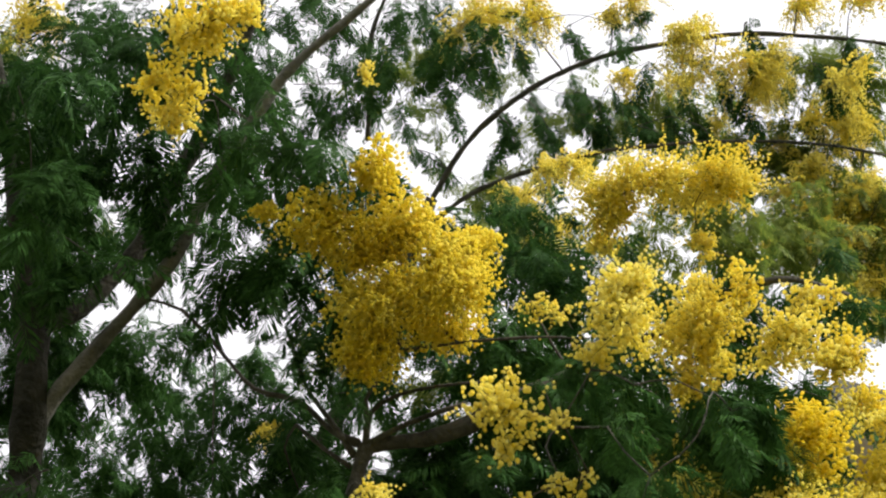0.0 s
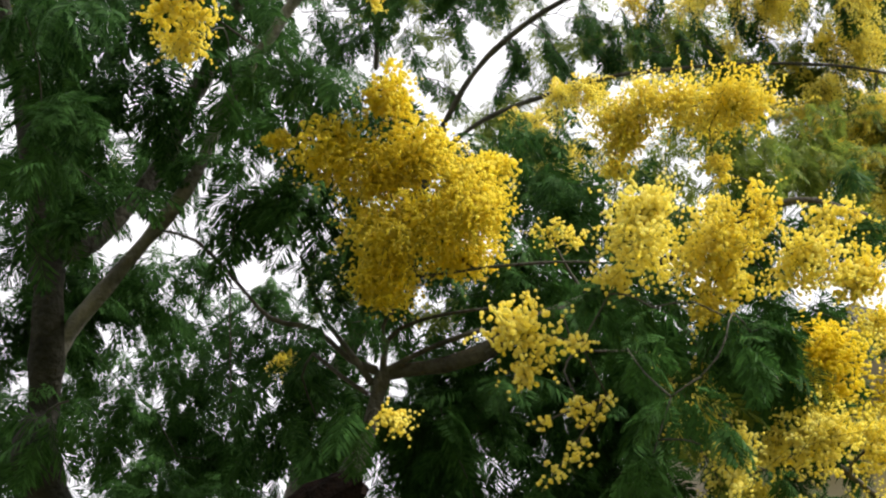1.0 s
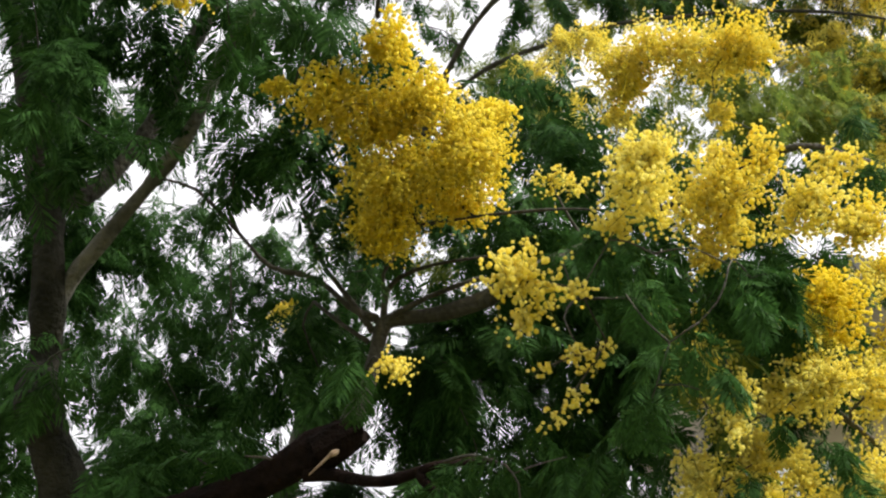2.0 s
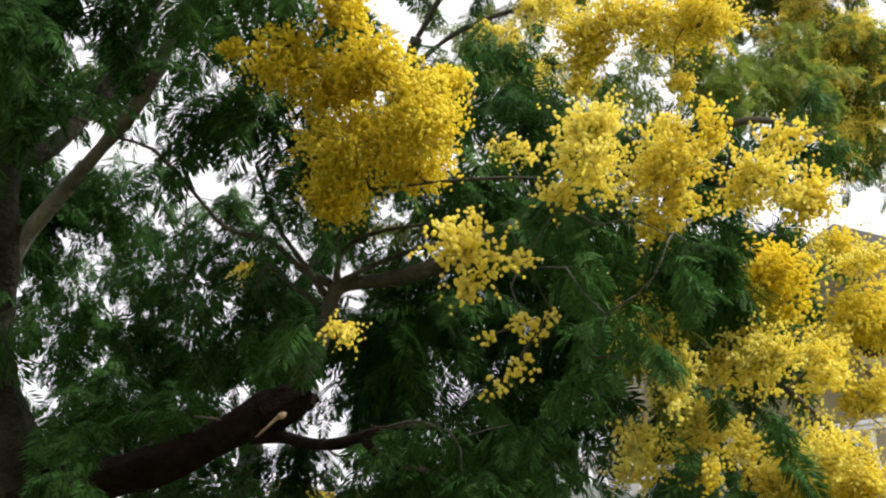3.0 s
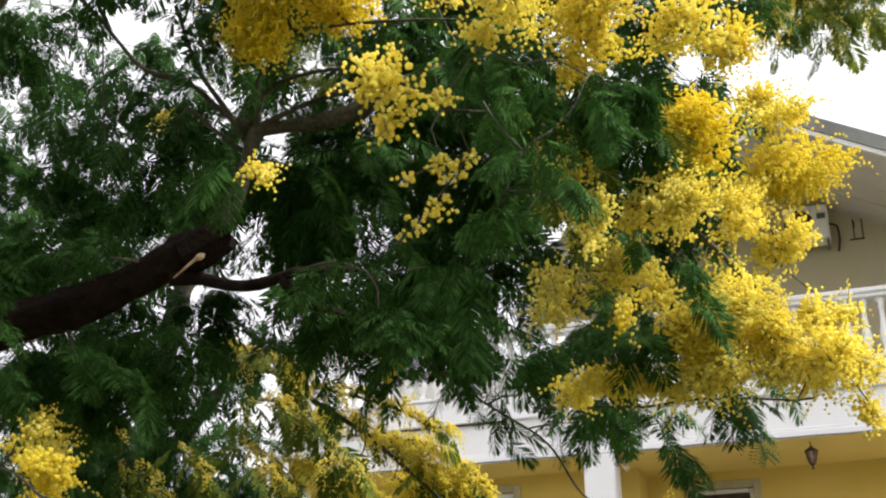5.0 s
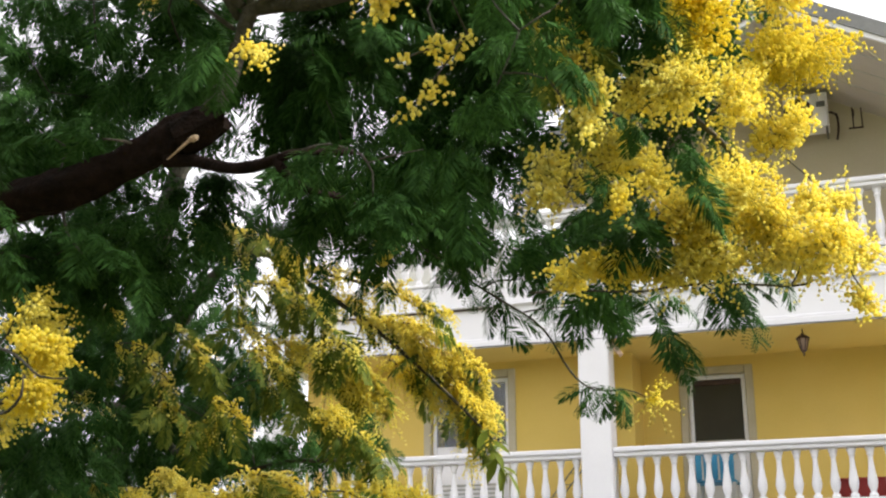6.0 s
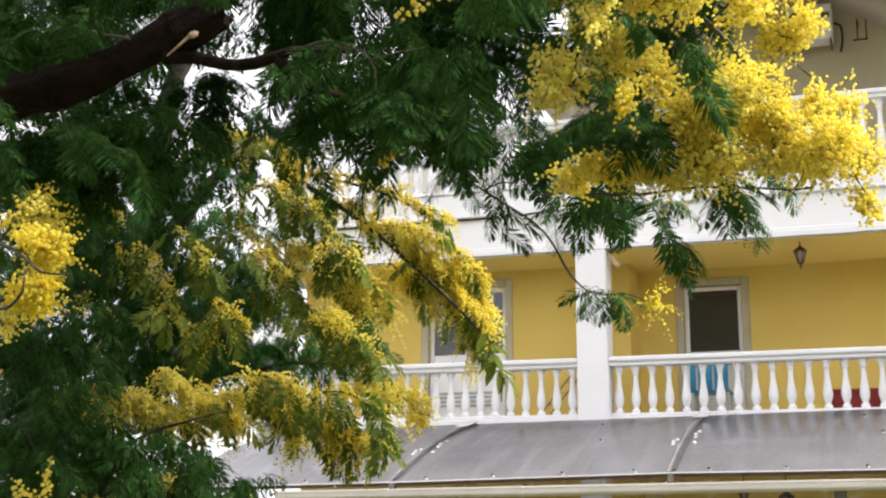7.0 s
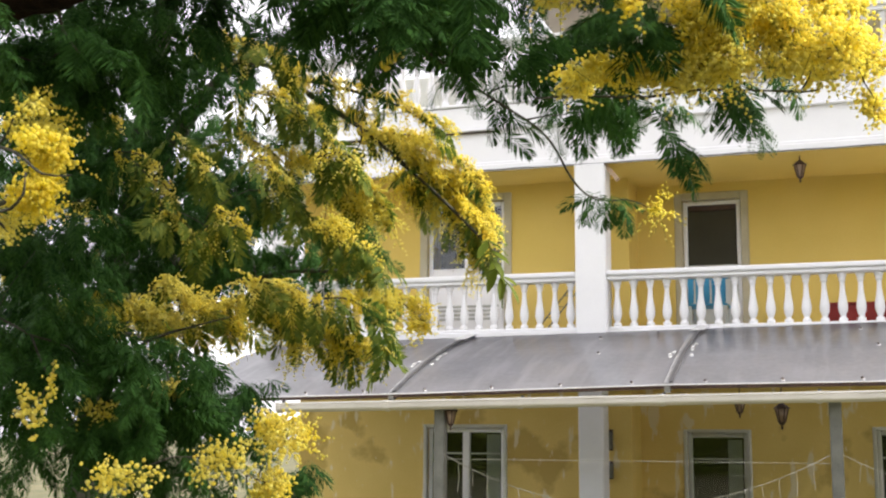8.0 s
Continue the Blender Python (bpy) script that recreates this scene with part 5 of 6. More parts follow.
spray(back_mimosa, (-1.20, 3.50, 2.02), (-1.09, 3.50, 1.90), 28, 5)
spray(back_mimosa, (-1.10, 3.50, 1.95), (-0.98, 3.50, 1.90), 20, 7)
spray(back_mimosa, (-1.67, 3.55, 2.04), (-1.49, 3.55, 1.95), 31, 3)
spray(back_mimosa, (-1.30, 3.45, 2.08), (-1.16, 3.45, 2.03), 20, 6)
spray(back_mimosa, (-1.11, 3.42, 2.03), (-0.93, 3.42, 1.95), 7, 12)
spray(back_mimosa, (-1.79, 3.60, 2.46), (-1.64, 3.60, 2.38), 5, 4)
spray(back_mimosa, (-1.68, 3.60, 2.38), (-1.61, 3.60, 2.32), 4, 2)
spray(back_mimosa, (-1.86, 3.55, 2.32), (-1.77, 3.55, 2.24), 5, 3)
spray(back_mimosa, (-1.64, 3.60, 2.29), (-1.53, 3.60, 2.21), 4, 7)
spray(back_mimosa, (-1.63, 3.62, 2.49), (-1.49, 3.62, 2.37), 4, 10)
spray(back_mimosa, (-1.49, 3.60, 2.29), (-1.39, 3.60, 2.23), 5, 3)
spray(back_mimosa, (-1.52, 3.60, 2.25), (-1.47, 3.60, 2.19), 3, 2)
spray(back_mimosa, (-1.45, 3.70, 2.45), (-1.33, 3.70, 2.35), 9, 4)
spray(back_mimosa, (-1.96, 3.60, 2.63), (-1.79, 3.60, 2.54), 11, 6)
spray(back_mimosa, (-1.46, 3.72, 2.36), (-1.26, 3.72, 2.26), 3, 12)
spray(back_mimosa, (-1.24, 3.72, 2.26), (-1.07, 3.72, 2.14), 5, 15)
spray(back_mimosa, (-1.21, 3.76, 2.21), (-1.07, 3.76, 2.08), 6, 12)
spray(back_mimosa, (-2.05, 3.50, 2.14), (-1.84, 3.50, 2.06), 6, 4)
spray(back_mimosa, (-1.13, 3.95, 2.43), (-1.03, 3.95, 2.35), 13, 2)
spray(back_mimosa, (-1.30, 3.55, 2.05), (-1.20, 3.55, 1.96), 20, 2)
spray(back_mimosa, (-1.53, 3.58, 2.06), (-1.38, 3.58, 1.96), 25, 2)
bloom(back_mimosa, -1.18, 3.66, 2.23, 0.110, 0.075, 0.0085, "near")
bloom(back_mimosa, -1.03, 3.66, 2.05, 0.170, 0.060, 0.0085, "near")
bloom(back_mimosa, -0.96, 3.66, 2.00, 0.090, 0.110, 0.0085, "near")
bloom(back_mimosa, -1.15, 3.68, 2.06, 0.090, 0.050, 0.0085, "near")
spray(mimosa, (-0.43, 2.45, 2.59), (-0.53, 2.45, 2.47), 6, 0, 0.0098, 0.05, 0.03)
spray(mimosa, (-0.47, 2.45, 2.58), (-0.55, 2.45, 2.56), 3, 0, 0.0098, 0.05, 0.03)
foliage(mimosa, -0.50, 2.48, 2.76, 0.07, 0.05, 1.0, 1.00)
foliage(mimosa, -0.39, 2.50, 2.78, 0.06, 0.05, 1.0, 1.00)
foliage(mimosa, -0.33, 2.50, 2.73, 0.07, 0.06, 1.0, 1.00)
foliage(mimosa, -0.64, 2.90, 3.18, 0.09, 0.07, 1.0, 0.75)
foliage(mimosa, -0.67, 2.80, 3.02, 0.09, 0.06, 1.0, 0.75)
foliage(mimosa, -0.72, 3.10, 3.46, 0.10, 0.08, 1.0, 0.75)
foliage(mimosa, -0.52, 3.00, 3.33, 0.08, 0.08, 0.9, 0.75)
foliage(mimosa, -0.33, 2.20, 2.53, 0.04, 0.03, 0.55, 0.60)
foliage(mimosa, -0.28, 2.20, 2.45, 0.04, 0.03, 0.55, 0.60)
foliage(mimosa, -0.24, 2.20, 2.47, 0.04, 0.03, 0.55, 0.60)
foliage(mimosa, -0.20, 2.20, 2.52, 0.04, 0.03, 0.55, 0.60)
foliage(mimosa, -0.31, 2.20, 2.38, 0.04, 0.03, 0.55, 0.60)
foliage(mimosa, -0.25, 2.20, 2.38, 0.04, 0.03, 0.55, 0.60)
spray(back_mimosa, (0.06, 4.15, 4.06), (0.27, 4.15, 3.82), 10, 14)
spray(back_mimosa, (0.14, 4.15, 4.16), (0.32, 4.15, 3.94), 10, 12)
spray(back_mimosa, (-0.02, 4.15, 3.89), (0.17, 4.15, 3.66), 6, 14)
spray(back_mimosa, (0.15, 4.15, 3.89), (0.26, 4.15, 3.66), 4, 12)
foliage(mimosa, -0.91, 3.45, 3.06, 0.10, 0.08, 0.9, 0.62)
foliage(mimosa, -0.87, 3.45, 3.00, 0.10, 0.08, 0.9, 0.62)
foliage(mimosa, -1.12, 3.45, 3.51, 0.10, 0.08, 0.9, 0.62)
foliage(mimosa, -1.09, 3.45, 3.54, 0.10, 0.08, 0.9, 0.62)
foliage(mimosa, -0.32, 2.34, 2.66, 0.03, 0.02, 0.50, 0.60)
foliage(mimosa, -0.16, 2.36, 2.60, 0.04, 0.03, 1.00, 0.60)
foliage(mimosa, -0.30, 2.60, 2.40, 0.03, 0.02, 0.50, 0.55)
foliage(mimosa, -0.15, 2.60, 2.44, 0.02, 0.03, 0.80, 0.55)
foliage(mimosa, -0.23, 2.58, 2.48, 0.03, 0.02, 0.50, 0.50)
foliage(back_mimosa, -4.68, 5.00, 7.55, 0.20, 0.16, 0.70, 0.62)
foliage(back_mimosa, -4.47, 5.00, 7.03, 0.16, 0.10, 0.60, 0.62)
foliage(back_mimosa, -3.66, 4.90, 5.57, 0.12, 0.08, 0.80, 0.62)
foliage(back_mimosa, -3.19, 4.90, 5.87, 0.08, 0.06, 0.80, 0.62)
foliage(back_mimosa, -1.46, 4.70, 5.02, 0.14, 0.10, 0.80, 0.62)
foliage(back_mimosa, -1.66, 4.80, 5.28, 0.10, 0.06, 0.50, 0.62)
foliage(back_mimosa, -0.97, 4.80, 5.20, 0.16, 0.05, 0.70, 0.62)
foliage(back_mimosa, -1.21, 4.60, 4.73, 0.14, 0.10, 0.90, 0.62)
foliage(back_mimosa, -0.42, 4.60, 4.45, 0.16, 0.14, 0.90, 0.62)
spray(back_mimosa, (-1.68, 4.00, 5.47), (-1.61, 4.00, 4.87), 0, 26, arch=0.1, leaf=0.7, green=True)
spray(back_mimosa, (-1.55, 4.05, 5.63), (-1.48, 4.05, 5.12), 0, 26, arch=0.1, leaf=0.7, green=True)
spray(back_mimosa, (-1.42, 4.10, 5.53), (-1.25, 4.10, 5.14), 0, 26, arch=0.1, leaf=0.7, green=True)
spray(back_mimosa, (-1.16, 4.00, 5.23), (-1.08, 4.00, 4.88), 0, 26, arch=0.1, leaf=0.7, green=True)
spray(back_mimosa, (-1.04, 4.05, 5.24), (-0.99, 4.05, 5.00), 0, 26, arch=0.1, leaf=0.7, green=True)
spray(back_mimosa, (-0.89, 4.10, 4.91), (-0.72, 4.10, 4.78), 0, 26, arch=0.1, leaf=0.7, green=True)
spray(back_mimosa, (-0.67, 4.00, 4.79), (-0.63, 4.00, 4.53), 0, 26, arch=0.1, leaf=0.7, green=True)
spray(back_mimosa, (-0.60, 4.05, 4.61), (-0.50, 4.05, 4.51), 0, 26, arch=0.1, leaf=0.7, green=True)
spray(back_mimosa, (-0.45, 4.10, 4.79), (-0.39, 4.10, 4.52), 0, 26, arch=0.1, leaf=0.7, green=True)
spray(back_mimosa, (-0.94, 4.00, 4.75), (-0.88, 4.00, 4.56), 0, 26, arch=0.1, leaf=0.7, green=True)
spray(back_mimosa, (-1.07, 4.05, 4.78), (-1.17, 4.05, 4.60), 0, 26, arch=0.1, leaf=0.7, green=True)
spray(back_mimosa, (-0.30, 4.10, 4.82), (-0.28, 4.10, 4.59), 0, 26, arch=0.1, leaf=0.7, green=True)
spray(back_mimosa, (-1.88, 4.00, 5.32), (-1.80, 4.00, 4.90), 0, 26, arch=0.1, leaf=0.7, green=True)
spray(back_mimosa, (-1.44, 4.05, 4.78), (-1.30, 4.05, 4.59), 0, 26, arch=0.1, leaf=0.7, green=True)
spray(back_mimosa, (-1.80, 4.10, 5.28), (-1.91, 4.10, 4.99), 0, 26, arch=0.1, leaf=0.7, green=True)
spray(back_mimosa, (-1.51, 4.00, 5.01), (-1.42, 4.00, 4.72), 0, 26, arch=0.1, leaf=0.7, green=True)
spray(back_mimosa, (-0.84, 4.05, 4.75), (-0.74, 4.05, 4.62), 0, 26, arch=0.1, leaf=0.7, green=True)
spray(back_mimosa, (-0.54, 4.10, 4.94), (-0.60, 4.10, 4.76), 0, 26, arch=0.1, leaf=0.7, green=True)
spray(back_mimosa, (-0.17, 4.00, 4.90), (-0.16, 4.00, 4.71), 0, 26, arch=0.1, leaf=0.7, green=True)
spray(back_mimosa, (0.01, 4.05, 4.68), (0.05, 4.05, 4.47), 0, 26, arch=0.1, leaf=0.7, green=True)
spray(back_mimosa, (0.14, 4.10, 4.81), (0.16, 4.10, 4.62), 0, 26, arch=0.1, leaf=0.7, green=True)
bloom(mimosa, -0.78, 2.40, 3.06, 0.15, 0.10, 0.0072)
bloom(mimosa, -0.64, 2.42, 3.04, 0.10, 0.08, 0.0072)
bloom(mimosa, -0.83, 2.50, 2.93, 0.14, 0.10, 0.0072)
bloom(back_mimosa, -1.37, 2.72, 2.30, 0.133, 0.083, 0.0086, "near")
bloom(back_mimosa, -1.28, 2.67, 2.21, 0.116, 0.099, 0.0086, "near")
bloom(back_mimosa, -1.32, 2.67, 2.13, 0.124, 0.099, 0.0086, "near")
bloom(back_mimosa, -1.40, 2.70, 2.08, 0.066, 0.058, 0.0086, "near")
foliage(mimosa, -0.92, 2.75, 3.23, 0.10, 0.08, 1.0, 0.75)
foliage(mimosa, -0.76, 2.90, 2.69, 0.07, 0.06, 0.90, 0.75)
foliage(mimosa, -0.82, 2.85, 3.07, 0.06, 0.04, 0.90, 0.75)
foliage(mimosa, -0.76, 2.95, 3.18, 0.06, 0.04, 0.80, 0.75)
foliage(mimosa, -0.19, 2.36, 2.60, 0.04, 0.03, 1.00, 0.60)
foliage(mimosa, -0.14, 2.38, 2.59, 0.04, 0.03, 1.00, 0.60)
foliage(mimosa, -0.25, 2.50, 2.66, 0.05, 0.04, 0.80, 0.70)
# four unseen masses added left of the view to shade the lower-left leaves
foliage(mimosa, -1.95, 1.65, 2.9, 0.30, 0.28, 0.5, 0.75)
foliage(mimosa, -2.35, 2.1, 2.4, 0.30, 0.30, 0.5, 0.75)
foliage(mimosa, -2.2, 1.8, 3.4, 0.32, 0.26, 0.5, 0.75)
foliage(mimosa, -2.5, 2.5, 2.9, 0.28, 0.30, 0.5, 0.75)
foliage(mimosa, -1.34, 2.50, 2.52, 0.06, 0.05, 1.00, 0.62)
foliage(mimosa, -1.32, 2.62, 2.62, 0.08, 0.04, 1.00, 0.62)
foliage(mimosa, -1.28, 2.50, 2.33, 0.07, 0.03, 1.00, 0.62)
foliage(mimosa, -1.25, 2.64, 2.60, 0.06, 0.03, 0.80, 0.62)
foliage(mimosa, -1.27, 2.42, 2.41, 0.05, 0.05, 0.90, 0.62)
bloom(back_mimosa, -0.20, 4.10, 4.04, 0.130, 0.090, 0.0090)
bloom(back_mimosa, -0.04, 4.10, 4.01, 0.170, 0.110, 0.0090)
bloom(back_mimosa, -0.03, 4.10, 3.80, 0.100, 0.100, 0.0090)
bloom(back_mimosa, 0.17, 4.10, 3.97, 0.160, 0.090, 0.0090)
bloom(back_mimosa, 0.21, 4.15, 3.83, 0.120, 0.080, 0.0090)
foliage(mimosa, -0.62, 2.50, 2.44, 0.06, 0.04, 1.00, 0.70)
foliage(mimosa, -0.60, 2.50, 2.36, 0.06, 0.04, 1.00, 0.70)
spray(mimosa, (-0.30, 2.55, 2.66), (-0.26, 2.55, 2.52), 6, 4, 0.0072, 0.1, 0.045, 0.6)
spray(mimosa, (-0.36, 2.60, 2.59), (-0.30, 2.60, 2.47), 5, 5, 0.0072, 0.1, 0.045, 0.6)
spray(mimosa, (-0.39, 2.60, 2.73), (-0.34, 2.60, 2.63), 3, 3, 0.0072, 0.1, 0.045, 0.6)
spray(mimosa, (-0.54, 2.60, 3.02), (-0.48, 2.60, 2.94), 4, 1, 0.0072, 0.1, 0.045, 0.6)
spray(back_mimosa, (-1.11, 4.05, 4.88), (-1.05, 4.05, 4.67), 0, 24, arch=0.1, leaf=0.7, green=True)
spray(back_mimosa, (-1.00, 4.11, 4.97), (-0.96, 4.11, 4.74), 0, 24, arch=0.1, leaf=0.7, green=True)
spray(back_mimosa, (-0.85, 4.17, 5.06), (-0.82, 4.17, 4.83), 0, 24, arch=0.1, leaf=0.7, green=True)
spray(back_mimosa, (-0.73, 4.05, 4.74), (-0.70, 4.05, 4.58), 0, 24, arch=0.1, leaf=0.7, green=True)
spray(back_mimosa, (-0.64, 4.11, 4.81), (-0.57, 4.11, 4.62), 0, 24, arch=0.1, leaf=0.7, green=True)
spray(back_mimosa, (-0.51, 4.17, 4.79), (-0.49, 4.17, 4.61), 0, 24, arch=0.1, leaf=0.7, green=True)
spray(back_mimosa, (-0.43, 4.05, 4.57), (-0.36, 4.05, 4.46), 0, 24, arch=0.1, leaf=0.7, green=True)
spray(back_mimosa, (-1.25, 4.11, 5.28), (-1.20, 4.11, 5.03), 0, 24, arch=0.1, leaf=0.7, green=True)
spray(back_mimosa, (-1.17, 4.17, 5.52), (-1.12, 4.17, 5.26), 0, 24, arch=0.1, leaf=0.7, green=True)
spray(back_mimosa, (-0.98, 4.05, 5.36), (-0.95, 4.05, 5.13), 0, 24, arch=0.1, leaf=0.7, green=True)
spray(back_mimosa, (-0.26, 4.11, 4.73), (-0.23, 4.11, 4.49), 0, 24, arch=0.1, leaf=0.7, green=True)
spray(back_mimosa, (-2.15, 4.17, 5.50), (-2.06, 4.17, 5.18), 0, 24, arch=0.1, leaf=0.7, green=True)
spray(back_mimosa, (-0.83, 4.05, 5.18), (-0.77, 4.05, 5.04), 0, 24, arch=0.1, leaf=0.7, green=True)
spray(back_mimosa, (-0.66, 4.11, 5.26), (-0.64, 4.11, 5.04), 0, 24, arch=0.1, leaf=0.7, green=True)
spray(back_mimosa, (-1.71, 4.17, 5.61), (-1.62, 4.17, 5.34), 0, 24, arch=0.1, leaf=0.7, green=True)
spray(back_mimosa, (-1.32, 4.05, 5.07), (-1.28, 4.05, 4.82), 0, 24, arch=0.1, leaf=0.7, green=True)
foliage(mimosa, -1.37, 2.90, 4.38, 0.12, 0.07, 0.90, 0.62)
foliage(mimosa, -1.28, 3.00, 4.39, 0.12, 0.07, 0.90, 0.62)
foliage(mimosa, -1.43, 2.90, 4.21, 0.08, 0.05, 0.60, 0.62)
foliage(mimosa, -1.34, 3.20, 4.69, 0.12, 0.06, 0.80, 0.62)
foliage(mimosa, -1.24, 3.50, 4.88, 0.14, 0.06, 0.90, 0.62)
foliage(mimosa, -1.11, 3.60, 4.86, 0.12, 0.06, 0.90, 0.62)
foliage(mimosa, -0.49, 3.70, 4.69, 0.10, 0.06, 0.70, 0.62)
foliage(mimosa, -1.33, 2.70, 4.11, 0.08, 0.06, 0.70, 0.62)
foliage(mimosa, -1.22, 3.20, 2.85, 0.03, 0.06, 1.0, 0.75)
foliage(mimosa, -1.33, 3.19, 2.73, 0.04, 0.03, 1.0, 0.75)
foliage(back_mimosa, -1.38, 4.22, 2.31, 0.12, 0.08, 0.8, 0.62)
foliage(mimosa, -0.50, 3.30, 2.44, 0.07, 0.05, 0.7, 0.75)
foliage(mimosa, -1.30, 3.22, 2.69, 0.08, 0.04, 1.0, 0.75)
foliage(mimosa, -0.60, 3.05, 2.46, 0.07, 0.03, 0.7, 1.0)
foliage(mimosa, -0.91, 3.20, 3.09, 0.09, 0.08, 0.8, 0.75)
foliage(mimosa, -0.96, 3.01, 2.71, 0.11, 0.07, 0.8, 0.75)
foliage(mimosa, -0.80, 3.01, 2.60, 0.09, 0.07, 0.8, 1.0)
foliage(mimosa, -1.57, 2.84, 3.28, 0.15, 0.08, 0.7, 0.62)
foliage(mimosa, -1.42, 3.05, 3.32, 0.11, 0.07, 0.6, 0.62)
foliage(mimosa, -1.70, 2.89, 3.05, 0.08, 0.08, 0.5, 0.62)
foliage(mimosa, -1.32, 3.24, 2.67, 0.09, 0.05, 1.0, 0.75)
foliage(mimosa, -1.68, 3.03, 2.56, 0.07, 0.05, 1.0, 0.75)
foliage(back_mimosa, 0.02, 4.42, 4.60, 0.25, 0.17, 0.6, 0.62)
foliage(back_mimosa, -0.03, 4.30, 4.90, 0.22, 0.13, 0.5, 0.62)
foliage(mimosa, -0.30, 3.30, 2.39, 0.04, 0.03, 0.7, 0.75)
foliage(mimosa, -0.86, 2.50, 2.66, 0.04, 0.03, 0.7, 1.0)
foliage(mimosa, -1.11, 2.52, 2.54, 0.06, 0.01, 0.4, 1.0)
foliage(mimosa, -1.31, 3.21, 2.71, 0.08, 0.06, 1.2, 0.75)
foliage(mimosa, -1.27, 2.98, 2.72, 0.06, 0.05, 1.0, 0.75)
foliage(back_mimosa, -0.28, 4.37, 4.96, 0.33, 0.13, 0.25, 0.62)
foliage(back_mimosa, -1.10, 4.16, 5.14, 0.27, 0.13, 0.15, 0.62)
foliage(mimosa, -1.50, 3.43, 1.88, 0.14, 0.06, 1.0, 0.62)
foliage(back_mimosa, -2.47, 4.32, 2.11, 0.35, 0.30, 0.69, 0.62)
foliage(back_mimosa, -2.43, 4.35, 2.71, 0.40, 0.28, 0.69, 0.62)
foliage(back_mimosa, -2.17, 4.60, 2.41, 0.40, 0.24, 0.575, 0.62)
foliage(mimosa, -1.50, 3.16, 3.28, 0.19, 0.13, 0.8, 0.62)
foliage(mimosa, -1.34, 3.44, 3.40, 0.19, 0.12, 0.6, 0.62)
foliage(mimosa, -1.06, 3.07, 2.98, 0.15, 0.12, 0.9, 0.75)
foliage(mimosa, -0.95, 3.31, 3.10, 0.18, 0.12, 0.9, 0.62)
foliage(mimosa, -0.76, 3.40, 3.06, 0.14, 0.14, 0.9, 0.62)
foliage(back_mimosa, -1.54, 3.81, 3.88, 0.22, 0.16, 0.5, 0.62)
foliage(mimosa, -0.49, 2.97, 3.18, 0.11, 0.08, 1.2, 0.75)
foliage(mimosa, -0.26, 3.09, 3.15, 0.15, 0.09, 1.2, 0.75)
foliage(mimosa, -0.72, 2.88, 2.91, 0.10, 0.08, 1.1, 1.0)
foliage(mimosa, -0.07, 3.10, 3.21, 0.14, 0.07, 1.0, 0.75)
foliage(mimosa, -1.33, 2.28, 3.42, 0.23, 0.15, 1.0, 0.75)
foliage(mimosa, -1.57, 2.37, 3.45, 0.14, 0.14, 1.0, 0.75)
foliage(mimosa, -1.72, 2.59, 3.42, 0.21, 0.12, 1.0, 0.62)
foliage(mimosa, -1.14, 2.45, 3.41, 0.14, 0.14, 0.9, 0.75)
foliage(mimosa, -0.90, 2.32, 3.23, 0.12, 0.07, 1.5, 1.0)
foliage(mimosa, -1.07, 2.55, 3.17, 0.09, 0.14, 1.3, 1.0)
foliage(mimosa, -0.99, 2.53, 3.07, 0.07, 0.12, 1.3, 1.0)
foliage(mimosa, -1.43, 2.63, 3.47, 0.15, 0.08, 1.0, 0.75)
foliage(mimosa, -1.19, 2.44, 3.69, 0.14, 0.10, 1.0, 0.75)
foliage(mimosa, -1.74, 2.52, 3.97, 0.20, 0.14, 0.6, 0.62)
foliage(mimosa, -1.23, 2.21, 3.56, 0.19, 0.07, 1.0, 0.75)
foliage(mimosa, -1.74, 2.94, 3.35, 0.21, 0.08, 1.0, 0.62)
foliage(mimosa, -1.85, 3.19, 3.29, 0.31, 0.17, 0.35, 0.62)
foliage(mimosa, -1.68, 3.16, 3.08, 0.35, 0.16, 0.4, 0.62)
foliage(mimosa, -1.75, 2.71, 3.25, 0.12, 0.12, 0.8, 0.62)
foliage(mimosa, -1.31, 3.06, 3.20, 0.12, 0.11, 0.5, 0.62)
foliage(mimosa, -1.14, 2.85, 2.84, 0.18, 0.12, 1.0, 0.75)
foliage(mimosa, -0.87, 2.82, 2.81, 0.16, 0.10, 1.0, 1.0)
foliage(mimosa, -1.23, 3.35, 4.58, 0.24, 0.09, 0.5, 0.62)
foliage(mimosa, -0.94, 3.31, 4.46, 0.19, 0.09, 0.9, 0.62)
foliage(mimosa, -1.41, 3.37, 4.47, 0.16, 0.13, 0.35, 0.62)
foliage(back_mimosa, -1.17, 4.51, 4.89, 0.27, 0.13, 0.45, 0.62)
foliage(mimosa, -0.68, 3.05, 3.45, 0.12, 0.12, 1.0, 0.75)
foliage(back_mimosa, -0.85, 4.44, 5.07, 0.39, 0.16, 0.25, 0.62)
foliage(back_mimosa, -0.54, 4.54, 5.04, 0.34, 0.16, 0.3, 0.62)
foliage(back_mimosa, -0.23, 4.38, 4.64, 0.36, 0.19, 0.9, 0.62)
foliage(back_mimosa, 0.10, 4.27, 4.78, 0.23, 0.17, 0.6, 0.62)
foliage(back_mimosa, -0.02, 4.26, 4.12, 0.23, 0.23, 1.1, 0.62)
foliage(back_mimosa, -0.31, 3.28, 3.58, 0.21, 0.11, 1.0, 0.62)
foliage(mimosa, -0.63, 2.85, 3.22, 0.10, 0.11, 1.1, 0.75)
foliage(mimosa, -0.67, 2.91, 3.10, 0.13, 0.08, 1.1, 0.75)
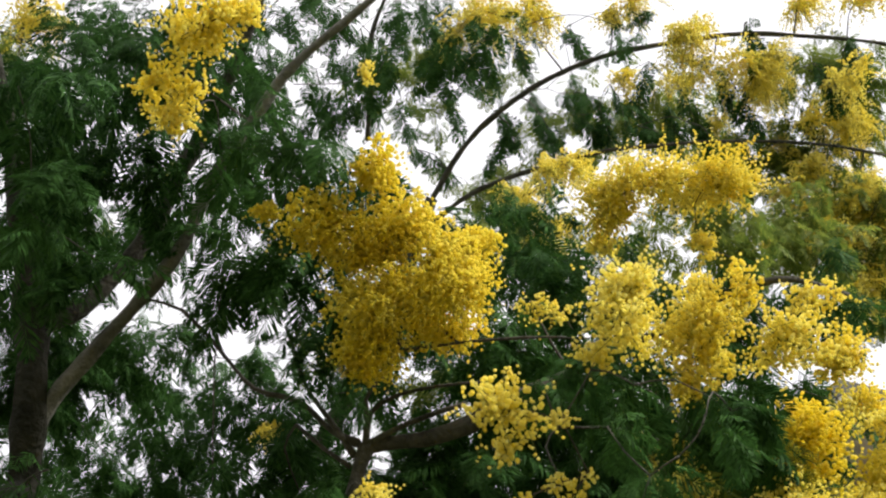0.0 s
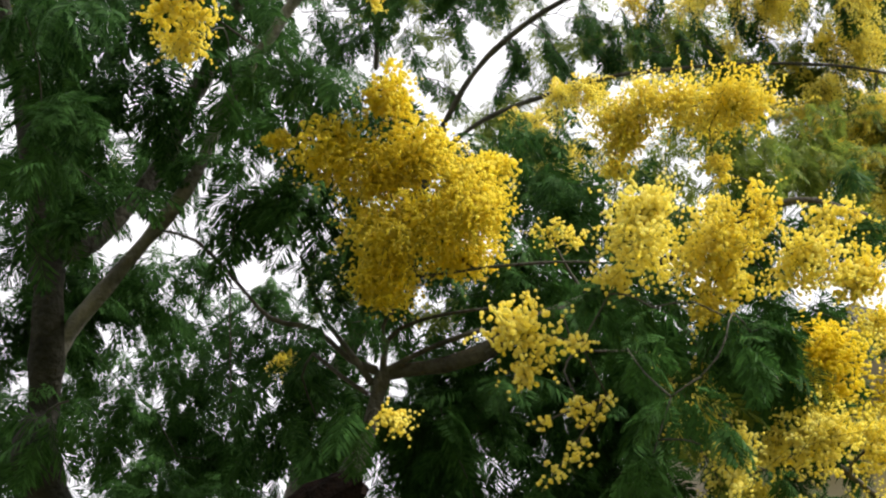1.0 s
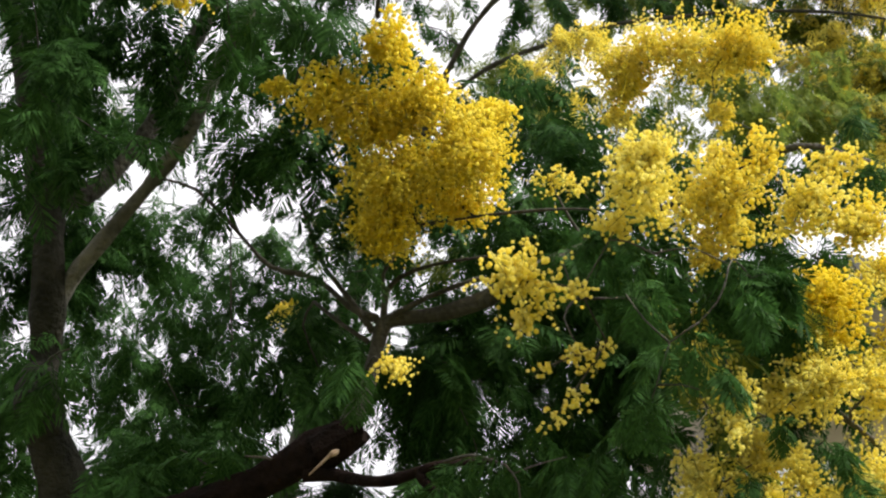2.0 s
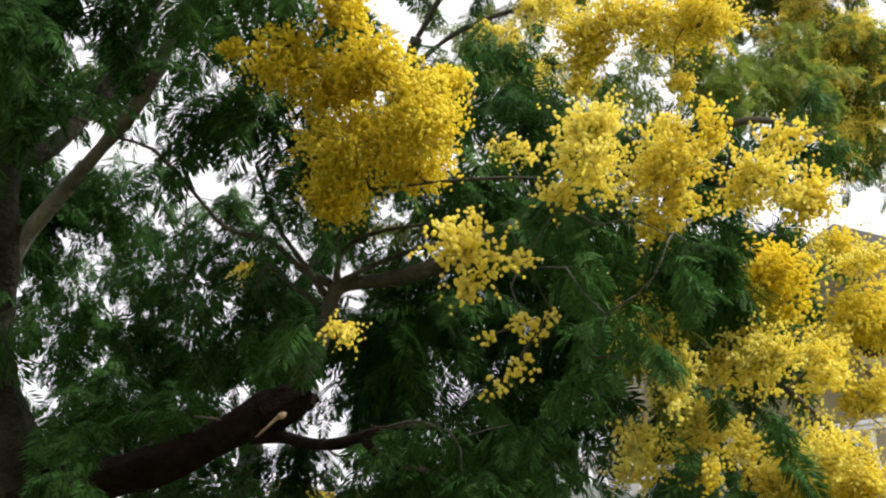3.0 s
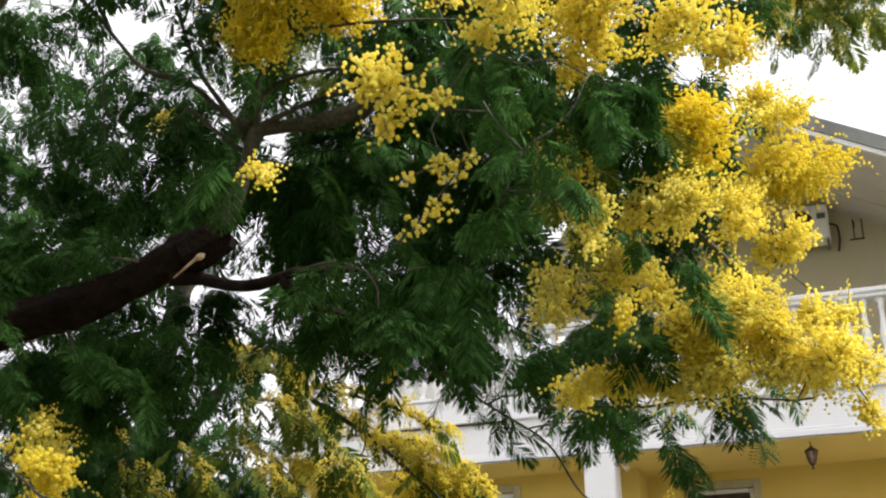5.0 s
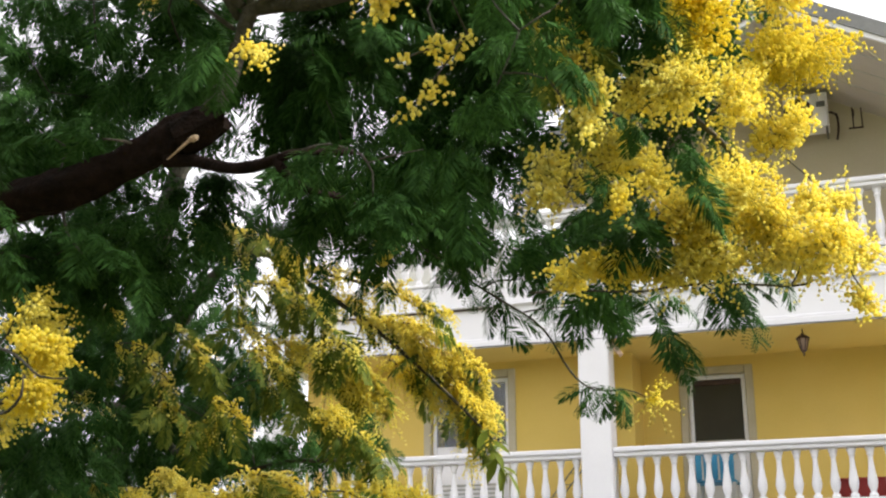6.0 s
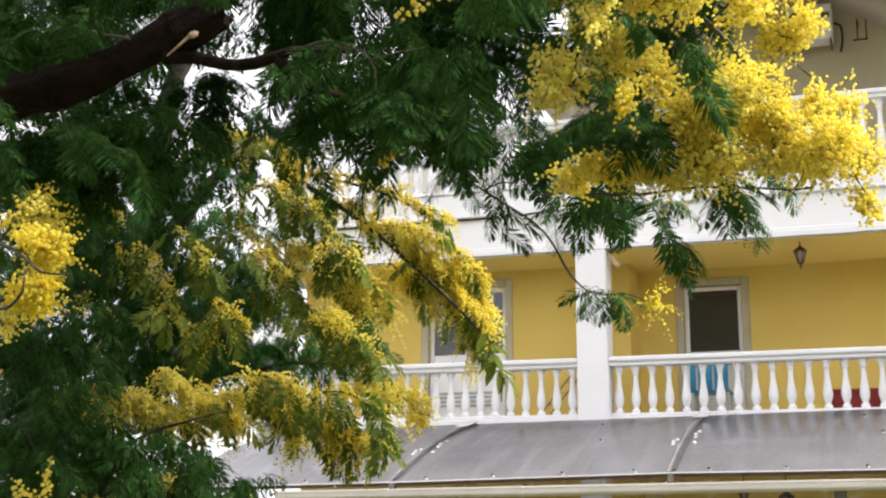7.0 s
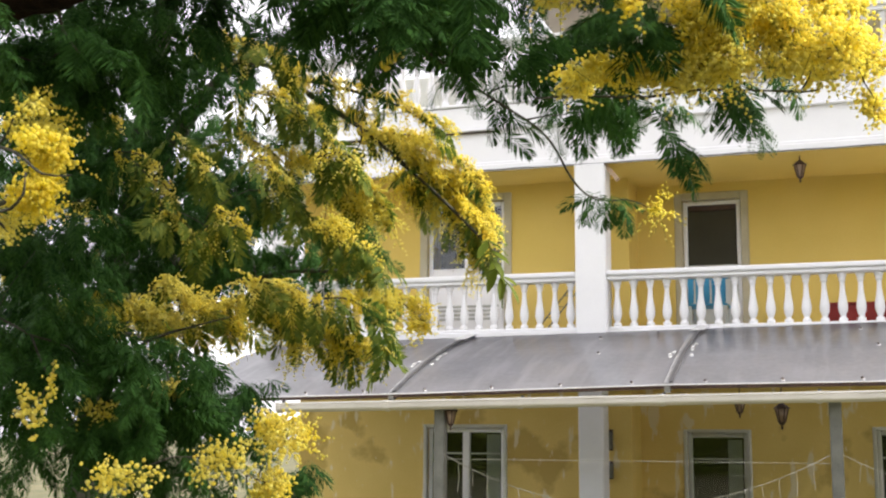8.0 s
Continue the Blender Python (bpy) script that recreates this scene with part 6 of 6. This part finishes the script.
foliage(mimosa, -0.49, 2.92, 2.96, 0.17, 0.09, 1.2, 1.0)
foliage(mimosa, -0.23, 2.55, 2.67, 0.05, 0.05, 1.1, 1.0)
foliage(mimosa, -0.47, 3.08, 2.88, 0.18, 0.13, 1.0, 0.75)
foliage(mimosa, -0.58, 2.98, 2.80, 0.14, 0.09, 1.0, 1.0)
foliage(back_mimosa, -0.50, 3.59, 3.61, 0.12, 0.09, 0.8, 0.62)
foliage(mimosa, -0.16, 3.07, 2.99, 0.12, 0.05, 1.0, 0.75)
foliage(back_mimosa, -1.24, 4.09, 4.39, 0.16, 0.10, 0.6, 0.62)
foliage(back_mimosa, -1.00, 3.20, 3.23, 0.11, 0.07, 0.6, 0.62)
foliage(mimosa, -1.11, 2.76, 2.81, 0.13, 0.09, 1.0, 1.0)
foliage(mimosa, -0.87, 2.83, 2.80, 0.12, 0.08, 1.0, 1.0)
foliage(mimosa, -0.80, 2.75, 2.66, 0.11, 0.05, 1.0, 1.0)
foliage(mimosa, -0.54, 2.56, 2.46, 0.10, 0.07, 1.2, 1.0)
foliage(mimosa, -0.52, 3.02, 2.79, 0.14, 0.10, 1.2, 1.0)
foliage(mimosa, -0.51, 3.07, 2.70, 0.13, 0.10, 1.2, 1.0)
foliage(mimosa, -0.64, 3.13, 2.73, 0.10, 0.14, 1.2, 0.75)
foliage(mimosa, -0.71, 3.25, 2.65, 0.10, 0.09, 1.1, 0.75)
foliage(mimosa, -1.77, 3.08, 3.09, 0.32, 0.15, 0.35, 0.62)
foliage(mimosa, -1.54, 2.68, 2.60, 0.17, 0.12, 1.3, 0.75)
foliage(mimosa, -1.51, 3.09, 2.93, 0.19, 0.08, 0.7, 0.62)
foliage(mimosa, -1.43, 2.97, 2.76, 0.13, 0.05, 1.0, 0.75)
foliage(mimosa, -0.27, 2.65, 2.51, 0.03, 0.02, 0.9, 1.0)
foliage(mimosa, -0.17, 2.68, 2.46, 0.02, 0.05, 0.9, 1.0)
foliage(mimosa, -0.11, 2.84, 2.62, 0.04, 0.05, 1.0, 1.0)
foliage(mimosa, -0.21, 2.57, 2.70, 0.06, 0.06, 1.2, 1.0)
foliage(mimosa, -1.77, 2.72, 3.19, 0.15, 0.15, 0.9, 0.62)
foliage(mimosa, -0.80, 2.86, 2.55, 0.13, 0.09, 1.2, 1.0)
foliage(mimosa, -0.64, 2.92, 2.57, 0.11, 0.10, 1.1, 1.0)
foliage(mimosa, -0.71, 2.97, 2.51, 0.16, 0.04, 1.1, 1.0)
foliage(mimosa, -1.62, 3.01, 2.91, 0.21, 0.18, 0.4, 0.62)
foliage(mimosa, -1.47, 3.03, 2.52, 0.26, 0.12, 1.0, 0.75)
foliage(mimosa, -1.52, 2.80, 2.67, 0.12, 0.07, 0.8, 0.75)
foliage(mimosa, -1.52, 3.03, 2.42, 0.18, 0.08, 1.0, 0.75)
foliage(mimosa, -1.21, 3.39, 2.65, 0.16, 0.04, 0.5, 0.62)
foliage(mimosa, -0.29, 3.19, 2.52, 0.07, 0.06, 0.8, 1.0)
foliage(mimosa, -0.09, 3.10, 2.54, 0.06, 0.05, 1.0, 1.0)
foliage(mimosa, -0.12, 3.32, 3.02, 0.08, 0.06, 1.0, 0.75)
foliage(back_mimosa, 0.15, 4.60, 4.03, 0.26, 0.14, 1.0, 0.62)
foliage(mimosa, -0.22, 3.21, 2.47, 0.08, 0.07, 0.8, 1.0)
foliage(mimosa, -0.35, 3.19, 2.46, 0.10, 0.07, 0.5, 1.0)
foliage(mimosa, -0.76, 2.96, 2.55, 0.16, 0.04, 1.2, 1.0)
foliage(mimosa, -0.60, 2.93, 2.48, 0.12, 0.06, 1.2, 1.0)
foliage(mimosa, -0.53, 3.04, 2.37, 0.09, 0.06, 0.9, 1.0)
foliage(mimosa, -0.46, 3.12, 2.33, 0.07, 0.07, 0.6, 1.0)
foliage(mimosa, -0.31, 2.95, 2.29, 0.07, 0.05, 0.7, 1.0)
foliage(mimosa, -0.14, 2.98, 2.28, 0.03, 0.04, 0.7, 1.0)
foliage(mimosa, -0.29, 2.81, 2.42, 0.04, 0.04, 0.8, 1.0)
foliage(mimosa, -0.25, 2.83, 2.38, 0.03, 0.05, 0.8, 1.0)
foliage(mimosa, -1.45, 2.84, 2.44, 0.18, 0.07, 1.3, 0.75)
foliage(mimosa, -1.34, 2.96, 2.52, 0.17, 0.07, 1.0, 0.75)
foliage(mimosa, -1.51, 3.05, 2.45, 0.14, 0.06, 1.0, 0.75)
foliage(mimosa, -1.53, 3.05, 2.75, 0.20, 0.09, 1.0, 0.75)
foliage(mimosa, -0.45, 3.42, 2.22, 0.04, 0.04, 1.1, 0.75)
foliage(mimosa, -0.47, 3.19, 2.46, 0.08, 0.06, 0.8, 1.0)
foliage(mimosa, -1.12, 3.32, 2.70, 0.08, 0.03, 0.5, 0.75)
foliage(back_mimosa, -1.87, 3.70, 2.44, 0.18, 0.16, 0.80, 0.62)
foliage(back_mimosa, -1.68, 4.05, 2.45, 0.17, 0.14, 0.80, 0.62)
foliage(back_mimosa, -1.75, 3.81, 2.26, 0.24, 0.13, 0.97, 0.62)
foliage(back_mimosa, -1.75, 3.36, 2.12, 0.18, 0.11, 0.97, 0.62)
foliage(mimosa, -1.62, 3.07, 2.11, 0.10, 0.12, 1.3, 0.75)
foliage(back_mimosa, -1.60, 4.02, 2.22, 0.23, 0.11, 0.97, 0.62)
foliage(back_mimosa, -1.54, 4.49, 2.30, 0.11, 0.15, 0.80, 0.62)
foliage(mimosa, -1.49, 3.08, 1.87, 0.20, 0.10, 1.3, 0.75)
foliage(mimosa, -1.48, 2.89, 1.91, 0.09, 0.08, 1.2, 0.75)
foliage(mimosa, -1.40, 3.20, 1.80, 0.18, 0.11, 1.3, 0.75)
foliage(mimosa, -1.27, 3.33, 1.81, 0.13, 0.06, 1.2, 0.75)
foliage(mimosa, -1.46, 3.22, 1.70, 0.18, 0.09, 1.3, 0.75)
foliage(mimosa, -1.53, 3.05, 1.72, 0.11, 0.06, 0.9, 0.75)
foliage(back_mimosa, -1.63, 3.67, 2.65, 0.14, 0.09, 0.72, 0.62)
foliage(mimosa, -1.24, 3.35, 1.60, 0.15, 0.05, 1.2, 0.75)
foliage(mimosa, -1.34, 2.13, 3.13, 0.09, 0.12, 1.0, 1.0)
foliage(mimosa, -1.32, 2.01, 3.33, 0.08, 0.13, 1.0, 1.0)
foliage(mimosa, -1.01, 2.22, 3.24, 0.08, 0.08, 0.9, 1.0)
foliage(mimosa, -1.32, 2.32, 3.13, 0.10, 0.06, 0.7, 1.0)
foliage(mimosa, -1.12, 2.22, 3.47, 0.14, 0.07, 0.7, 1.0)
foliage(mimosa, -1.35, 3.41, 4.46, 0.11, 0.11, 0.5, 0.62)
foliage(mimosa, -1.29, 2.90, 4.08, 0.09, 0.08, 0.5, 0.62)
foliage(mimosa, -1.10, 2.86, 3.27, 0.08, 0.08, 0.5, 0.75)
foliage(back_mimosa, -0.84, 3.23, 3.64, 0.13, 0.09, 0.8, 0.62)
foliage(mimosa, -0.21, 3.11, 3.32, 0.09, 0.06, 0.8, 0.75)
foliage(mimosa, -0.74, 3.21, 3.16, 0.12, 0.11, 0.9, 0.75)
foliage(back_mimosa, -0.60, 4.34, 4.94, 0.31, 0.11, 0.2, 0.62)
foliage(mimosa, -1.79, 2.81, 3.25, 0.14, 0.11, 0.8, 0.62)
foliage(mimosa, -2.06, 2.88, 3.04, 0.07, 0.21, 0.5, 0.62)
foliage(mimosa, -0.86, 2.64, 3.21, 0.16, 0.15, 1.2, 1.0)
foliage(mimosa, -0.95, 2.50, 3.23, 0.10, 0.06, 1.0, 1.0)
foliage(mimosa, -1.78, 2.57, 3.18, 0.08, 0.16, 1.2, 0.75)
foliage(mimosa, -1.91, 2.67, 3.12, 0.08, 0.14, 1.2, 0.62)
foliage(mimosa, -1.22, 2.64, 2.38, 0.12, 0.03, 0.7, 1.0)
foliage(back_mimosa, -1.69, 4.04, 2.86, 0.24, 0.10, 1.15, 0.62)
foliage(mimosa, -1.35, 3.29, 2.75, 0.08, 0.03, 0.8, 0.62)
foliage(mimosa, -0.92, 3.08, 2.64, 0.10, 0.05, 0.8, 0.75)
foliage(mimosa, -1.72, 2.58, 2.75, 0.14, 0.25, 1.0, 0.75)
foliage(mimosa, -1.40, 2.37, 2.74, 0.06, 0.05, 0.9, 1.0)
foliage(mimosa, -0.59, 3.55, 3.08, 0.17, 0.14, 1.1, 0.62)
foliage(mimosa, -0.32, 3.54, 2.97, 0.21, 0.15, 0.9, 0.62)
foliage(mimosa, -0.68, 3.38, 3.14, 0.14, 0.11, 1.0, 0.62)
foliage(mimosa, -1.92, 3.34, 2.15, 0.09, 0.22, 1.2, 0.62)
foliage(mimosa, -1.74, 3.14, 1.88, 0.07, 0.13, 1.2, 0.75)
foliage(mimosa, -1.72, 3.16, 1.72, 0.08, 0.12, 1.0, 0.75)
foliage(back_mimosa, -2.28, 3.76, 2.48, 0.09, 0.21, 1.15, 0.62)
foliage(back_mimosa, -2.33, 2.90, 4.53, 0.12, 0.17, 0.8, 0.62)
foliage(back_mimosa, -1.47, 3.91, 5.09, 0.26, 0.15, 0.55, 0.62)
foliage(back_mimosa, -1.47, 4.22, 5.08, 0.21, 0.10, 0.4, 0.62)
foliage(back_mimosa, -1.01, 4.43, 5.03, 0.27, 0.11, 0.3, 0.62)
foliage(back_mimosa, -0.64, 4.32, 4.95, 0.35, 0.13, 0.3, 0.62)
foliage(back_mimosa, 0.11, 4.44, 4.88, 0.20, 0.20, 0.6, 0.62)
foliage(mimosa, -1.90, 2.70, 4.13, 0.33, 0.25, 0.52, 0.62)
foliage(mimosa, -1.58, 2.71, 4.21, 0.32, 0.14, 0.52, 0.62)
foliage(mimosa, -1.97, 2.95, 3.84, 0.28, 0.25, 0.52, 0.62)
foliage(mimosa, -2.05, 3.42, 3.55, 0.40, 0.26, 0.15, 0.62)
foliage(mimosa, -2.12, 3.66, 3.29, 0.50, 0.21, 0.12, 0.62)
foliage(mimosa, -1.96, 3.63, 3.32, 0.45, 0.30, 0.1, 0.62)
foliage(mimosa, -2.01, 3.70, 3.14, 0.35, 0.19, 0.6, 0.62)
foliage(mimosa, -1.85, 3.48, 2.72, 0.30, 0.12, 0.5, 0.62)
foliage(mimosa, -1.15, 3.17, 2.96, 0.19, 0.11, 0.8, 0.75)
foliage(mimosa, -1.01, 3.25, 2.94, 0.16, 0.17, 0.8, 0.75)
foliage(mimosa, -0.68, 3.42, 3.29, 0.16, 0.13, 0.9, 0.62)
foliage(mimosa, -0.78, 3.07, 3.20, 0.13, 0.08, 0.9, 0.75)
foliage(back_mimosa, -0.70, 3.65, 3.83, 0.26, 0.15, 0.59, 0.62)
foliage(back_mimosa, -0.16, 3.91, 3.92, 0.31, 0.21, 0.59, 0.62)
foliage(back_mimosa, -0.06, 4.43, 4.29, 0.28, 0.24, 0.59, 0.62)
foliage(mimosa, -0.47, 3.40, 3.20, 0.16, 0.08, 1.0, 0.62)
foliage(mimosa, -0.39, 3.63, 2.72, 0.22, 0.16, 1.0, 0.62)
foliage(back_mimosa, -2.02, 4.41, 2.60, 0.48, 0.23, 0.68, 0.62)
foliage(back_mimosa, -2.07, 4.33, 2.25, 0.49, 0.17, 0.75, 0.62)
foliage(mimosa, -1.85, 3.49, 2.32, 0.18, 0.12, 0.65, 0.62)
foliage(mimosa, -1.60, 3.20, 2.61, 0.23, 0.11, 0.8, 0.62)
foliage(mimosa, -0.88, 3.22, 2.64, 0.22, 0.04, 0.8, 0.75)
foliage(mimosa, -1.87, 3.42, 1.84, 0.13, 0.19, 1.0, 0.62)
foliage(mimosa, -1.60, 3.61, 1.74, 0.29, 0.15, 1.1, 0.62)


def broad_sprig(tree, x, y, z):
    """A sprig of plain, broad grey-green leaves on a thin stem."""
    v, f = [], []
    stem = smooth_line([(0.0, 0.0, 0.10, 0.002), (0.02, 0.0, 0.03, 0.0018), (0.06, 0.01, -0.02, 0.0012)], 0.02)
    tv, tf = tube(stem, 5)
    ob = part("sprig", mesh_of("sprig", tv, tf, STALK), tree, "sprig of broad grey-green leaves")
    ob.location = Vector((x, y, z)) - tree.location
    v, f = [], []
    n = 6
    for k in range(n + 1):
        s = k / n
        w = 0.011 * math.sin(math.pi * min(1, s * 0.94 + 0.06)) ** 0.8
        for side in (-1, 0, 1):
            v.append((0.062 * s, side * w, -0.012 * s * s + 0.0025 * abs(side)))
    for k in range(n):
        for j in range(2):
            f.append((3 * k + j, 3 * k + j + 1, 3 * k + j + 4, 3 * k + j + 3))
    blade = mesh_of("leaf_blade", v, f, LEAF_LIT, True)
    for k in range(14):
        at_stem = stem[int(k / 14 * (len(stem) - 1))]
        part("leaf_blade", blade, ob).matrix_local = pose(*at_stem[:3], random.uniform(-40, 40), random.uniform(0, 70), k * 137)
    NODES[tree].append((x, y, z + 0.1))


broad_sprig(back_mimosa, -0.800, 3.721, 2.093)


def twigs(tree):
    """Thin twigs that carry every cluster and tuft from the nearest limb or twig."""
    have = np.array([p[:3] for p in BOUGHS[tree][::3]])
    rads = [min(0.004, p[3]) for p in BOUGHS[tree][::3]]
    left = [np.array(p) for p in NODES[tree]]
    v, f = [], []
    while left:
        dist = [np.linalg.norm(have - p, axis=1) for p in left]
        k = int(np.argmin([q.min() for q in dist]))
        p, j = left.pop(k), int(dist[k].argmin())
        a = have[j]
        r = max(0.0016, rads[j] * 0.85)
        mid = (a + p) / 2 + np.random.randn(3) * 0.08 * np.linalg.norm(p - a) + np.array([0, 0, 0.06 * np.linalg.norm(p - a)])
        line = smooth_line([(*a, r), (*mid, r * 0.8), (*p, r * 0.6)], 0.04)
        tv, tf = tube(line - np.array([*tree.location, 0]), 5)
        f += [tuple(i + len(v) for i in q) for q in tf]
        v += tv.tolist()
        have = np.vstack([have, line[:, :3]])
        rads += [r * 0.8] * len(line)
    part("twig", mesh_of("twig", v, f, BARK, True), tree, "thin dark twigs", "stuff")


for tree in (mimosa, back_mimosa):
    twigs(tree)
    shift = np.array(tree.location)
    rows = LEAVES[tree]
    near = [k for k, (m, q) in enumerate(rows) if q < 4 and m[0, 3] > -0.95] if tree is mimosa else []
    random.shuffle(near)
    near = set(near[:300])
    shapes = [many("leaf", *FINE_KINDS[k], np.eye(4)[None, :3], LEAF, False) for k in range(4)] if near else []
    for k in sorted(near):
        m, kind = rows[k]
        part("leaf", shapes[kind], tree).matrix_local = Matrix.Translation(-tree.location) @ Matrix([*m.tolist(), [0, 0, 0, 1]])
    for kind in range(16):
        rest = [m for k, (m, q) in enumerate(rows) if q == kind and k not in near]
        if not rest:
            continue
        a = np.array(rest)
        a[:, :, 3] -= shift
        part("foliage", many("foliage", *LEAF_KINDS[kind], a, LEAF if kind < 8 else LEAF_LIT, False), tree, "feathery drooping green foliage", "stuff")
